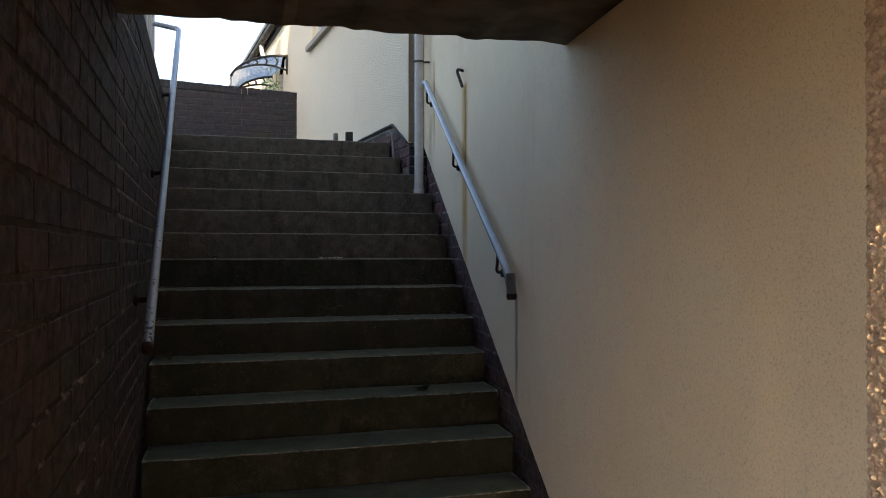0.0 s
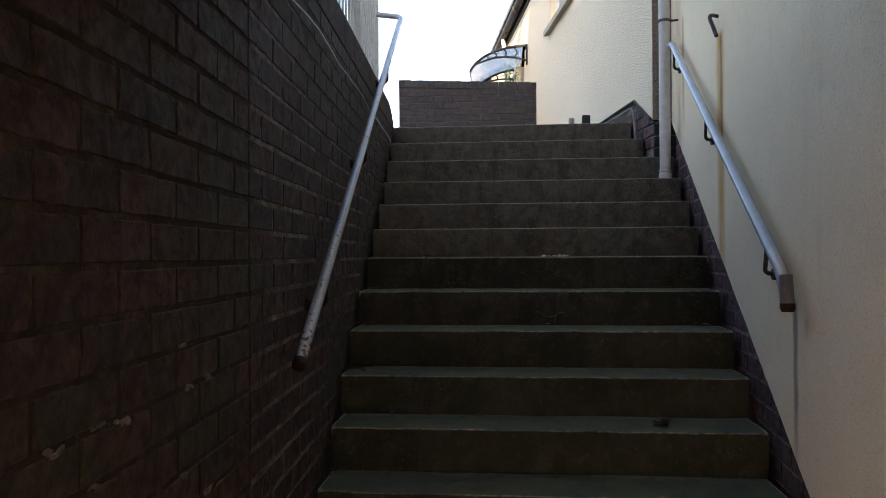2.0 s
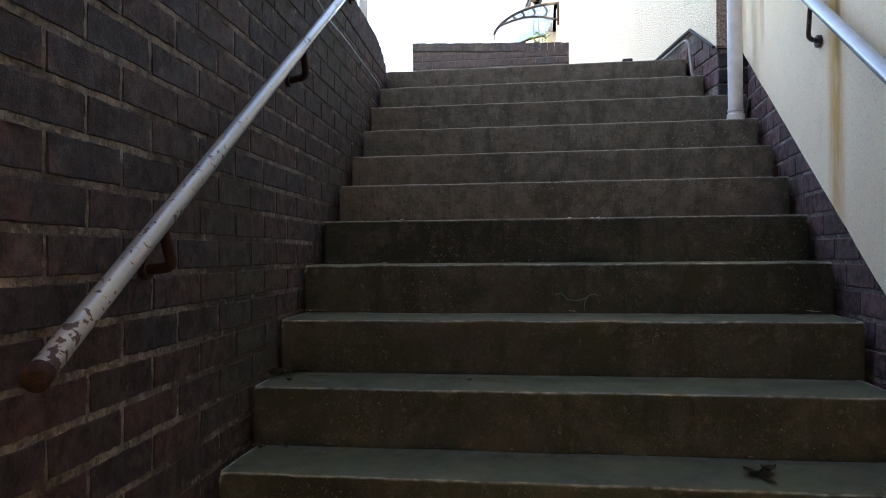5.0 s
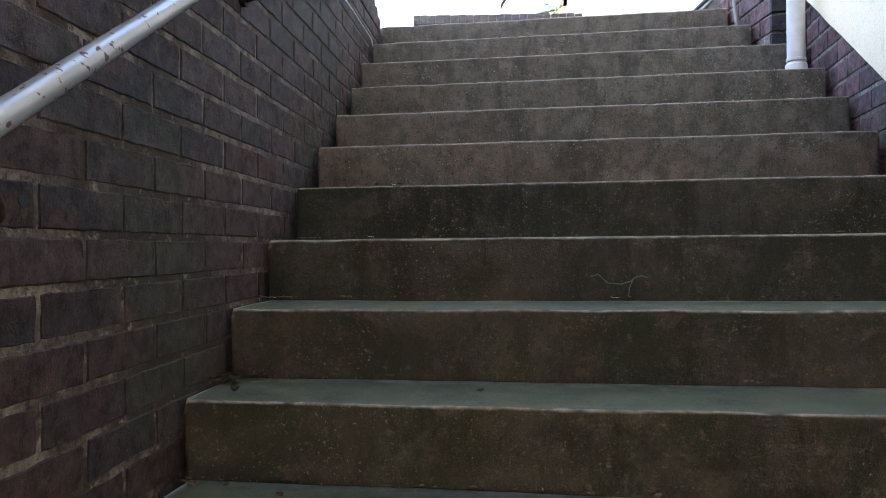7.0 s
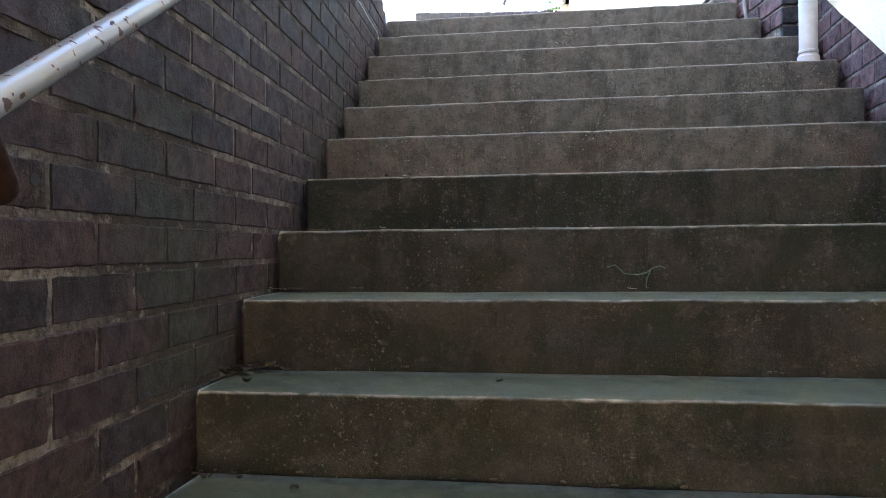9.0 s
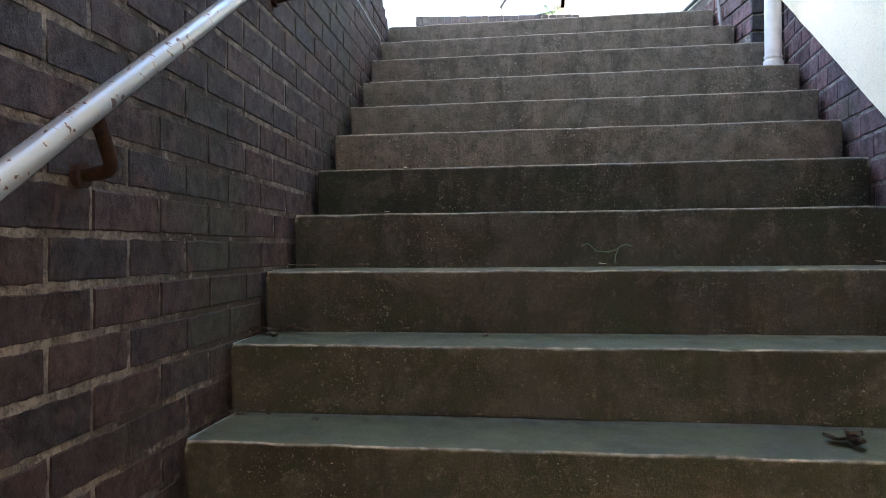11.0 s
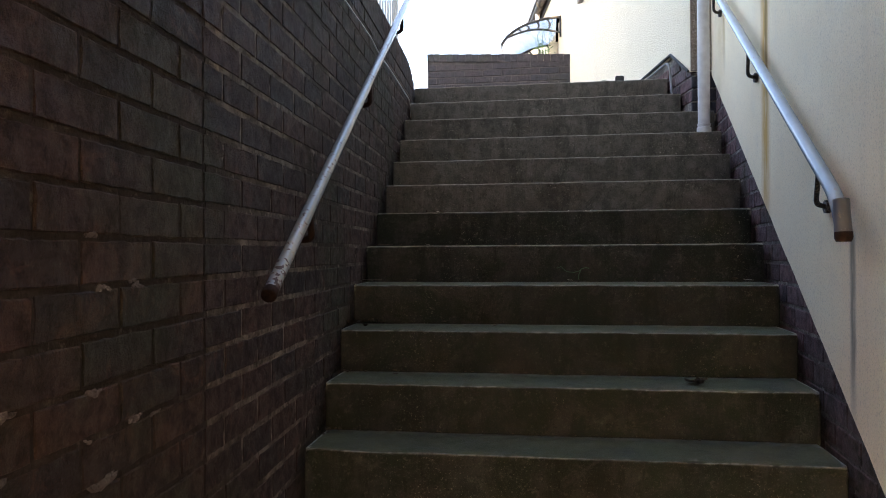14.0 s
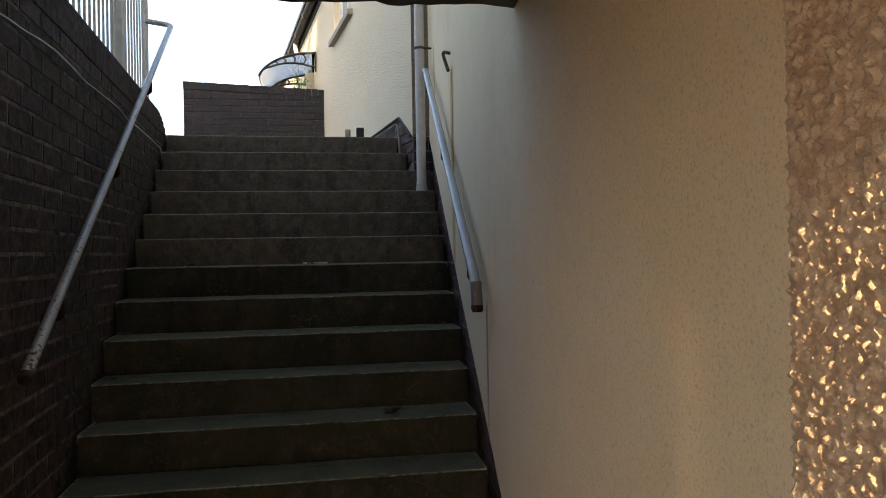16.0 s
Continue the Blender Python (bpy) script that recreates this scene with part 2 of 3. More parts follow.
RAILCLEAN = paint_material("grey_rail_paint", (0.34, 0.38, 0.425), (0.20, 0.14, 0.11), 0.70, 0.22)
SLEEVE = paint_material("scuffed_dark_sleeve", (0.10, 0.105, 0.12), (0.06, 0.04, 0.033), 0.68, 0.5)
RUST = plain_material("deep_rust", (0.034, 0.0175, 0.014), 0.9, vary=0.55, scale=70, spec=0.2)
IRON = paint_material("rusty_iron", (0.026, 0.021, 0.021), (0.040, 0.022, 0.016), 0.52, 0.75)
PIPE = plain_material("grey_pipe", (0.535, 0.535, 0.55), 0.45, vary=0.15)
FENCE = plain_material("pale_fence_paint", (0.55, 0.56, 0.56), 0.45, vary=0.2)
BLACK = plain_material("black_metal", (0.018, 0.018, 0.02), 0.65)
SILL = plain_material("grey_sill", (0.36, 0.33, 0.28), 0.8)
WHITE = plain_material("white_frame", (0.75, 0.75, 0.73), 0.4)
SOFFIT = plain_material("soffit_concrete", (0.17, 0.145, 0.115), 0.9, vary=0.5, scale=6, spec=0.15)
SLATE = plain_material("roof_slate", (0.10, 0.10, 0.11), 0.6)
ASPHALT = plain_material("ground_tarmac", (0.16, 0.155, 0.145), 0.9, vary=0.4, scale=9)
YARD = plain_material("yard_bounce_floor", (0.12, 0.082, 0.054), 0.9, vary=0.3, scale=9)
PLAIN = plain_material("plain_shade_block", (0.50, 0.385, 0.265), 0.9, vary=0.2, scale=3)
# kept dark to limit what the unseen blocker bounces onto the risers
BLOCKER = plain_material("dark_blocker", (0.15, 0.115, 0.09), 0.9, vary=0.4, scale=5)
CONDUIT = plain_material("dull_conduit", (0.20, 0.20, 0.205), 0.6)
CABLE = plain_material("grey_cable", (0.70, 0.70, 0.68), 0.5)
POLY = glass_material("clear_polycarbonate", (0.90, 0.90, 0.89), 0.92)
PANE = glass_material("window_glass", (0.5, 0.55, 0.6), 0.3)


# ---------------------------------------------------------------- helpers
def mesh_of(bm, name, material, smooth=False):
    me = bpy.data.meshes.new(name)
    bm.to_mesh(me)
    bm.free()
    me.materials.append(material)
    if smooth:
        for p in me.polygons:
            p.use_smooth = True
    return me


def thing(name, label, category, bm=None, material=None, kind="", group="", smooth=False, at=(0, 0, 0)):
    ob = new(name, mesh_of(bm, name, material, smooth) if bm else None)
    ob.location = at
    return tagged(ob, label, category, group, kind)


def part(name, bm, material, parent, label="", smooth=False):
    ob = new(name, mesh_of(bm, name, material, smooth))
    ob.parent = parent
    ob.matrix_parent_inverse = Matrix.Translation(parent.location).inverted() if parent.parent is None else parent.matrix_parent_inverse
    return tagged(ob, label)


def box(bm, lo, hi, bevel=0.0):
    g = bmesh.ops.create_cube(bm, size=1.0, matrix=Matrix.LocRotScale([(a + b) / 2 for a, b in zip(lo, hi)], None, [b - a for a, b in zip(lo, hi)]))
    if bevel:
        edges = list({e for v in g["verts"] for e in v.link_edges})
        bmesh.ops.bevel(bm, geom=edges, offset=bevel, segments=2, affect="EDGES", profile=0.6)
    return bm


def a_box(lo, hi, bevel=0.0):
    return box(bmesh.new(), lo, hi, bevel)


def prism(outline, axis_a, axis_b):
    """A solid between two copies of an outline: lists of 3D points of equal length."""
    bm = bmesh.new()
    a = [bm.verts.new(p) for p in axis_a]
    b = [bm.verts.new(p) for p in axis_b]
    n = len(a)
    bm.faces.new(a)
    bm.faces.new(b[::-1])
    for i in range(n):
        bm.faces.new((a[i], b[i], b[(i + 1) % n], a[(i + 1) % n]))
    bmesh.ops.recalc_face_normals(bm, faces=bm.faces)
    return bm


def tube(points, radius, sides=12, bm=None, closed_ends=True):
    """A round bar that follows points; radius one number or one for each point."""
    bm = bm or bmesh.new()
    pts = [Vector(p) for p in points]
    radii = radius if isinstance(radius, (list, tuple)) else [radius] * len(pts)
    rings, side = [], None
    for i, p in enumerate(pts):
        d = (pts[min(i + 1, len(pts) - 1)] - pts[max(i - 1, 0)]).normalized()
        if side is None:
            side = d.orthogonal().normalized()
        side = (side - d * side.dot(d)).normalized()
        up = d.cross(side)
        rings.append([bm.verts.new(p + radii[i] * (math.cos(a) * side + math.sin(a) * up)) for a in (2 * math.pi * k / sides for k in range(sides))])
    for r, s in zip(rings, rings[1:]):
        for k in range(sides):
            bm.faces.new((r[k], r[(k + 1) % sides], s[(k + 1) % sides], s[k]))
    if closed_ends:
        bm.faces.new([bm.verts.new(v.co) for v in rings[0][::-1]])
        bm.faces.new([bm.verts.new(v.co) for v in rings[-1]])
    return bm


def bend(a, corner, b, radius, steps=6):
    """Points from a to b, rounded off at the corner."""
    a, c, b = Vector(a), Vector(corner), Vector(b)
    p, q = c + (a - c).normalized() * radius, c + (b - c).normalized() * radius
    out = [a]
    for i in range(steps + 1):
        t = i / steps
        out.append((1 - t) ** 2 * p + 2 * t * (1 - t) * c + t * t * q)
    return out + [b]


def left_x(y):
    return -1.740 - 0.0548 * y


def right_x(y):
    return 0.328 + 0.0684 * (y + 0.83)


def step_x(y):
    """Where the steps end, a little short of the right wall."""
    return 0.318 + 0.0684 * (y + 0.83)


def facade_x(y):
    return 0.145 - 0.1437 * y


RISE, GOING, STEPS = 0.1731, 0.2774, 15
FLOOR = -STEPS * RISE
COURSE, LONG = 0.0861, 0.2437
COURSE_0 = -1.214                       # a bed joint of the side walls

# ---------------------------------------------------------------- setting
upper = bmesh.new()
box(upper, (-400, 0.27, -0.30), (400, 600, -0.004))
box(upper, (-400, -3.77, -0.30), (-2.02, 0.27, -0.004))
thing("ground_upper", "grey tarmac ground at the head of the steps", "ground", upper, ASPHALT, "structure")
# lower floor is unseen; its warm brown is set for the light it bounces
thing("ground_lower", "unseen floor of the passage and yard, coloured for warm bounce", "ground", a_box((-400, -600, FLOOR - 0.3), (400, -3.6, FLOOR)), YARD, "structure")

# passage: slab over it, with a ragged front edge, and an unseen block above
def slab():
    bm = bmesh.new()
    rnd = random.Random(5)
    n = 60
    front = [(-1.9 + 2.6 * i / n, -3.76 + rnd.uniform(-0.006, 0.006) + 0.01 * math.sin(i * 0.7)) for i in range(n + 1)]
    lo, hi, back = [], [], []
    for x, y in front:
        lo.append(bm.verts.new((x, y - 0.012, -0.172 + 0.012 * x + rnd.uniform(-0.005, 0.003))))
        hi.append(bm.verts.new((x, y, 0.05)))
        back.append(bm.verts.new((x, -7.45, -0.172 + 0.012 * x)))
    for i in range(n):
        bm.faces.new((lo[i], lo[i + 1], hi[i + 1], hi[i]))
        bm.faces.new((back[i], back[i + 1], lo[i + 1], lo[i]))
    return bm


thing("ceiling", "stained concrete soffit over the passage", "ceiling", slab(), SOFFIT, "structure")
# unseen mass added over the passage to keep sun off steps and house
gable = [(-3.775, 0.05), (-3.775, 3.3), (-7.45, 7.2), (-7.45, 0.05)]
thing("wall_above", "unseen wall and roof slope added for shade over the passage", "wall",
      prism(None, [(-1.95, b, c) for b, c in gable], [(9.0, b, c) for b, c in gable]), PLAIN, "structure")
# second unseen mass, added to keep sun off the far wall
gable = [(-3.775, FLOOR), (-3.775, 3.3), (-5.6, 6.4), (-5.6, FLOOR)]
thing("wall_beside", "unseen wall added for shade beside the passage", "wall",
      prism(None, [(-9.0, b, c) for b, c in gable], [(-1.955, b, c) for b, c in gable]), PLAIN, "structure")


def side_wall(y0, y1, z0, z1, edge, depth):
    """A wall whose visible face follows edge(y); depth is the way from the face into the wall."""
    a = [(edge(y0), y0, z0), (edge(y1), y1, z0), (edge(y1), y1, z1), (edge(y0), y0, z1)]
    return prism(None, a, [(x + depth, y, z) for x, y, z in a])


wall_left = thing("wall_left", "dark brick retaining wall beside the steps", "wall",
                  side_wall(-3.783, 0.20, FLOOR, -0.012, lambda y: left_x(y) - 0.0018, -0.28), MORTAR, "structure")
wall_under = thing("wall_passage_left", "red brick wall under the slab, shade put into its colour", "wall",
                 side_wall(-5.6, -3.785, FLOOR, -0.17, lambda y: left_x(y) - 0.0025, -0.28), DIMMORTAR, "structure")
wall_right = thing("wall_right", "purple brick base of the rendered wall beside the steps", "wall",
                   side_wall(-5.30, -0.40, FLOOR, 4.0, lambda y: right_x(y) + 0.018, 0.3), PALEMORTAR, "structure")


def render_low(y):
    return max(FLOOR + 0.004, -0.128 + 0.624 * (y + 0.5))


def render_panel():
    rnd = random.Random(3)
    ys = [-5.315 + (5.315 - 0.452) * i / 60 for i in range(61)]
    low = [(y, render_low(y) + rnd.uniform(-0.003, 0.003)) for y in ys]
    line = low + [(-0.452, 3.9), (-5.315, 3.9)]
    return prism(None, [(right_x(y) - 0.010, y, z) for y, z in line], [(right_x(y) + 0.022, y, z) for y, z in line])


thing("render_right", "cream rendered wall face with rust runs", "wall", render_panel(), RENDER, "structure")


def stipple_wall():
    """Hand-thrown rough coat on the passage wall, proud of the smooth render."""
    bm = bmesh.new()
    rows = {}
    ys = [-5.82 + 0.50 * i / 240 for i in range(241)]
    zs = [-1.75 + 1.45 * j / 600 for j in range(601)]
    for i, y in enumerate(ys):
        for j, z in enumerate(zs):
            h = max(0.0, noise.noise((y * 130, z * 105, 3.0)) + 0.28) * 0.0088 + noise.noise((y * 60, z * 50, 5.0)) * 0.002 + noise.noise((y * 290, z * 270, 9.0)) * 0.0026
            if i == len(ys) - 1:
                h = 0.0
            rows[i, j] = bm.verts.new((right_x(y) - 0.019 - h, y, z))
    for i in range(len(ys) - 1):
        for j in range(len(zs) - 1):
            bm.faces.new((rows[i, j], rows[i + 1, j], rows[i + 1, j + 1], rows[i, j + 1]))
    bmesh.ops.recalc_face_normals(bm, faces=bm.faces)
    return bm


thing("wall_passage", "rough tan stippled wall coat in the passage", "wall", side_wall(-9.0, -5.32, FLOOR, -0.16, lambda y: right_x(y) - 0.014, 0.3), ROUGH, "structure")
thing("stipple_coat", "rough tan stippled wall coat in the passage", "wall", stipple_wall(), ROUGH, "structure", smooth=True)
thing("corner_bead", "thin plaster bead between render and rough coat", "trim", side_wall(-5.321, -5.309, FLOOR, -0.17, lambda y: right_x(y) - 0.017, 0.02), RENDER, "structure")

# unseen blocker added behind the passage; a gap lets sun graze the stipple
thing("wall_yard", "unseen dark blocker added behind the passage, with a gap for sun", "wall", a_box((-3.2, -9.15, FLOOR), (-0.4845, -9.0, 0.6)), BLOCKER, "structure")

# ---------------------------------------------------------------- steps
staircase = thing("staircase", "worn mossy concrete steps between brick and rendered walls", "stairs", None, None)


def step(k):
    """One cast step: bevelled, worn nosing, slightly uneven faces."""
    rnd = random.Random(100 + k)
    y, z = -k * GOING, -k * RISE + {0: -0.003, 3: -0.006, 4: -0.006, 5: -0.002, 7: -0.004, 8: -0.007, 9: -0.007, 10: -0.002}.get(k, -0.001)
    jit = {0: 0.0, 5: -0.004, 7: 0.004, 8: -0.003}.get(k, 0.0)
    x0 = left_x(y) + 0.016 + 0.01 * rnd.random()
    x1 = step_x(y)
    if k == 0:
        x1 = facade_x(0.0) - 0.008
    elif k == 1:
        x1 = facade_x(-0.28) - 0.006
    elif k == 2:
        x1 = step_x(y)
    back = y + GOING + 0.02 if k else 0.27
    n = 170
    rings = []
    # profile from the riser's foot over the nosing to the back of the tread
    prof = [(0.004, -RISE - 0.012), (0.003, -RISE * 0.8), (0.001, -RISE * 0.55), (0.0, -RISE * 0.3), (-0.0005, -0.018), (-0.001, -0.009), (-0.0009, -0.0035), (0.0008, -0.0008), (0.0035, 0.0),
            (0.012, 0.0003), (0.05, 0.0008), (0.12, 0.0015), (0.2, 0.002), (GOING - 0.018, 0.002), (GOING - 0.011, -0.014), (max(back - y, GOING + 0.02), -0.012)]
    bm = bmesh.new()
    xs = [x0, x0 + 0.009] + [x0 + 0.02 + (x1 - x0 - 0.04) * i / (n - 4) for i in range(n - 3)] + [x1 - 0.009, x1]
    for i, x in enumerate(xs):
        wear = 0.003 * max(0.0, noise.noise((x * 9.0, k * 3.1, 0.5))) + 0.010 * max(0.0, noise.noise((x * 23.0, k * 7.7, 1.5)) - 0.30) + 0.0015 * max(0.0, noise.noise((x * 80.0, k * 2.7, 4.5)))
        ring = []
        for j, (dy, dz) in enumerate(prof):
            w = (wear, -0.8 * wear) if 5 <= j <= 8 else (0.0, 0.0)
            b = 0.0035 * noise.noise((x * 5.0, dz * 14.0 + k * 5.0, dy * 9.0)) + 0.0012 * noise.noise((x * 40.0, dz * 60.0 + k, dy * 40.0))
            end_round = 0.008 if (i in (0, n) and 5 <= j <= 8) else 0.0
            ring.append(bm.verts.new((x, y + jit + dy + w[0] + b * (j < 8) + end_round, z + dz + w[1] + b * 0.6 * (j > 4) - end_round * 0.5)))
        rings.append(ring)
    for r, s in zip(rings, rings[1:]):
        for j in range(len(prof) - 1):
            bm.faces.new((r[j], s[j], s[j + 1], r[j + 1]))
    for r in (rings[0], rings[-1]):
        low = bm.verts.new((r[0].co.x, back, z - RISE - 0.012))
        bm.faces.new((*r, low))
    bmesh.ops.recalc_face_normals(bm, faces=bm.faces)
    return bm


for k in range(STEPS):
    part("step", step(k), CONCRETE if k < 6 else DIMFILMED, staircase, "" if k < 6 else "concrete step with green film, weaker light also put into its colour", smooth=True)

# ---------------------------------------------------------------- left wall: coping, rail, fence, cable
coping = thing("coping", "brick-on-edge coping along the retaining wall", "coping", None, None, "structure")


def coping_brick(y0, y1, top):
    base = min(-0.010, top - 0.08)
    bm = bmesh.new()
    xo = left_x((y0 + y1) / 2)
    box(bm, (xo - 0.27, y0, base), (xo + 0.003, y1, top), 0.006)
    return bm


y = 0.24
while y > -3.74:
    drop = max(0.0, (y + 0.30) / 0.54)
    top = 0.150 - 0.185 * drop ** 2.2
    part("brick", coping_brick(y - 0.076, y, max(top, -0.04)), BRICK, coping)
    y -= 0.082


def rail_bracket(yb, wall, rail, height, parent, metal, r, deep=0.118):
    """An iron strap: down and uphill from the rail's underside, then into the wall, with a small round plate."""
    side = 1 if rail(yb) > wall(yb) else -1
    h, x = height(yb), rail(yb)
    drop = bend((x, yb, h - 0.012), (x - side * 0.012, yb + 0.062, h - deep), (wall(yb) - side * 0.01, yb + 0.085, h - deep - 0.007), 0.022)
    arm = part("bracket", tube(drop, r, 8), metal, parent, "rusty iron bracket", True)
    part("rose", tube([(wall(yb) - side * 0.004, yb + 0.08, h - deep - 0.006), (wall(yb) + side * 0.010, yb + 0.08, h - deep - 0.006)], 0.022, 12), metal, arm)


def rail_left_z(y):
    return 0.902 + 0.629 * y


rail_left = thing("handrail", "grey tubular handrail with flaking paint and rust, on the brick wall", "handrail", None, None, group="handrails")
lx = lambda y: left_x(y) + 0.085
pts = [(lx(-3.58), -3.58, rail_left_z(-3.58))]
pts += bend((lx(-3.4), -3.4, rail_left_z(-3.4)), (lx(-0.08), -0.08, rail_left_z(-0.08)), (left_x(0.0) - 0.115, 0.0, 0.905), 0.06)
part("rail", tube(pts, 0.0205, 14), RAILPAINT, rail_left, smooth=True)
part("end_cap", tube([(lx(b), b, rail_left_z(b)) for b in (-3.565, -3.57, -3.586, -3.592, -3.588)], [0.0200, 0.0213, 0.0215, 0.0195, 0.0150], 14), RUST, rail_left, "rusted open end", True)
for yy in (-3.192, -2.165, -1.12):
    rail_bracket(yy, left_x, lx, rail_left_z, rail_left, RUST, 0.012, 0.092)


def rail_right_z(y):
    return 0.893 + 0.631 * y


rail_right = thing("handrail", "grey tubular handrail turned down at its foot, on the rendered wall", "handrail", None, None, group="handrails")
rx = lambda y: right_x(y) - 0.066
foot = (rx(-3.20), -3.20, -1.210)
pts = bend((rx(-0.98), -0.98, rail_right_z(-0.98)), (rx(-3.16), -3.16, rail_right_z(-3.16)), (rx(-3.20), -3.20, -1.195), 0.09)
pts = bend((rx(-0.86), -0.80, 0.36), (rx(-0.86), -0.86, rail_right_z(-0.86)), pts[0], 0.035) + pts[1:]
part("rail", tube(pts, 0.0215, 14), RAILCLEAN, rail_right, smooth=True)
part("sleeve", tube([(rx(-3.18), -3.180, -1.10), foot], [0.0222, 0.0242], 14), SLEEVE, rail_right, "scuffed end sleeve", True)
part("end_cap", tube([(foot[0], foot[1] + 0.001, foot[2] + 0.016), foot, (foot[0], foot[1], foot[2] - 0.012)], [0.0246, 0.0250, 0.020], 14), RUST, rail_right, "rusted open end", True)
for yy in (-2.97, -1.91, -0.93):
    rail_bracket(yy, lambda y: right_x(y) - 0.010, rx, rail_right_z, rail_right, IRON, 0.0085)

hook = thing("wall_hook", "rusty bent iron hook set in the rendered wall", "hook",
             tube(bend((right_x(-1.95) - 0.005, -1.95, 0.175), (right_x(-1.95) - 0.06, -1.955, 0.185), (right_x(-1.99) - 0.03, -2.0, 0.06), 0.03), 0.010, 8), IRON, smooth=True)

fence = thing("fence", "pale vertical-bar metal fence on the retaining wall", "fence", None, None)
fx = lambda y: left_x(y) - 0.13
part("post", a_box((fx(0.02) - 0.02, 0.0, -0.06), (fx(0.02) + 0.02, 0.04, 1.25), 0.003), FENCE, fence)
part("post", a_box((fx(-1.02) - 0.035, -1.06, 0.14), (fx(-1.02) + 0.035, -0.98, 1.25), 0.003), FENCE, fence)
part("post", a_box((fx(-3.3) - 0.02, -3.32, 0.14), (fx(-3.3) + 0.02, -3.28, 1.25), 0.003), FENCE, fence)
for zz in (0.24, 1.20):
    a = [(fx(-3.7) - 0.006, -3.7, zz), (fx(0.0) - 0.006, 0.0, zz), (fx(0.0) - 0.006, 0.0, zz + 0.04), (fx(-3.7) - 0.006, -3.7, zz + 0.04)]
    part("cross_rail", prism(None, a, [(x + 0.012, b, c) for x, b, c in a]), FENCE, fence)
yy = -0.11
while yy > -3.65:
    part("bar", tube([(fx(yy), yy, 0.20), (fx(yy), yy, 1.23)], 0.008, 8), FENCE, fence, smooth=True)
    yy -= 0.11

SAG = ((-3.75, -0.205), (-3.63, -0.189), (-2.93, -0.131), (-2.43, -0.149), (-1.77, -0.131), (-1.47, -0.149), (-0.9, -0.139), (-0.25, -0.147))
cable_pts = []
for i in range(80):
    y = -3.75 + 3.5 * i / 79
    z = float(np.interp(y, [a for a, b in SAG], [b for a, b in SAG])) + 0.006 * noise.noise((y * 5, 0.3, 0.2))
    cable_pts.append((left_x(y) + 0.012, y, z))
cable_pts += [(left_x(-0.2) + 0.012, -0.2, -0.19), (left_x(-0.2) + 0.012, -0.19, -0.16 - 0.1)]
thing("cable", "pale cable clipped along the brick wall", "cable", tube(cable_pts, 0.0034, 6), CABLE, smooth=True)

# crumbling mortar that stands proud of the joints on the passage wall, and a plugged bolt hole beside the rail
rnd = random.Random(33)
bm = bmesh.new()
for i in range(46):
    y, z = rnd.uniform(-5.35, -3.95), COURSE_0 + rnd.randrange(-14, 1) * COURSE + rnd.uniform(-0.006, 0.006)
    size = rnd.uniform(0.006, 0.016)
    for q in range(rnd.randrange(2, 6)):
        bmesh.ops.create_icosphere(bm, subdivisions=1, radius=size * rnd.uniform(0.5, 1.0),
                                   matrix=pose(left_x(y) - 0.001, y + q * size * 1.1, z + rnd.uniform(-0.005, 0.005), rnd.uniform(-30, 30), 0, 0) @ Matrix.Diagonal((0.35, rnd.uniform(1.0, 1.8), rnd.uniform(0.5, 0.9), 1)))
tagged(thing("loose_mortar", "crumbling pale mortar standing proud of old brick joints", "mortar", bm, PALEMORTAR), kind="stuff")
bm = bmesh.new()
for i in range(9):
    a = 2 * math.pi * i / 9
    bmesh.ops.create_icosphere(bm, subdivisions=1, radius=0.008 + 0.003 * math.sin(i * 2.1), matrix=pose(left_x(-2.985) - 0.001, -2.985 + 0.017 * math.cos(a), -1.165 + 0.018 * math.sin(a) - 0.012 * (i % 3 == 0)) @ Matrix.Diagonal((0.35, 1, 1.2, 1)))
hole = thing("bolt_hole", "old bolt hole with a smeared mortar rim in the brick wall", "hole", bm, DIMMORTAR)
part("plug", tube([(left_x(-2.985) - 0.02, -2.985, -1.165), (left_x(-2.985) + 0.0025, -2.985, -1.165)], 0.010, 10), BLACK, hole, "dark rusted plug")

# ---------------------------------------------------------------- house and its corner
RET = -0.45                              # the corner's face towards the steps
house = thing("house", "cream pebbledashed cottage at the head of the steps", "house", None, None)


def facade_wall():
    """The long wall, one sheet with a window opening and a doorway, then thickened."""
    ys = [RET, -0.07, 1.95, 3.05, 4.85, 5.75, 11.0]
    low = [-0.07] + [0.14] * 6
    zs = [1.70, 2.0, 2.48, 2.6]
    bm = bmesh.new()
    v = [[bm.verts.new((facade_x(y), y, z)) for z in (l, *zs)] for y, l in zip(ys, low)]
    for i in range(6):
        for j in range(4):
            if (i == 2 and j in (1, 2)) or (i == 4 and j in (0, 1)):
                continue
            bm.faces.new((v[i][j], v[i][j + 1], v[i + 1][j + 1], v[i + 1][j]))
    got = bmesh.ops.extrude_face_region(bm, geom=bm.faces[:])
    bmesh.ops.translate(bm, verts=[e for e in got["geom"] if isinstance(e, bmesh.types.BMVert)], vec=(0.32, 0, 0))
    bmesh.ops.recalc_face_normals(bm, faces=bm.faces)
    return bm


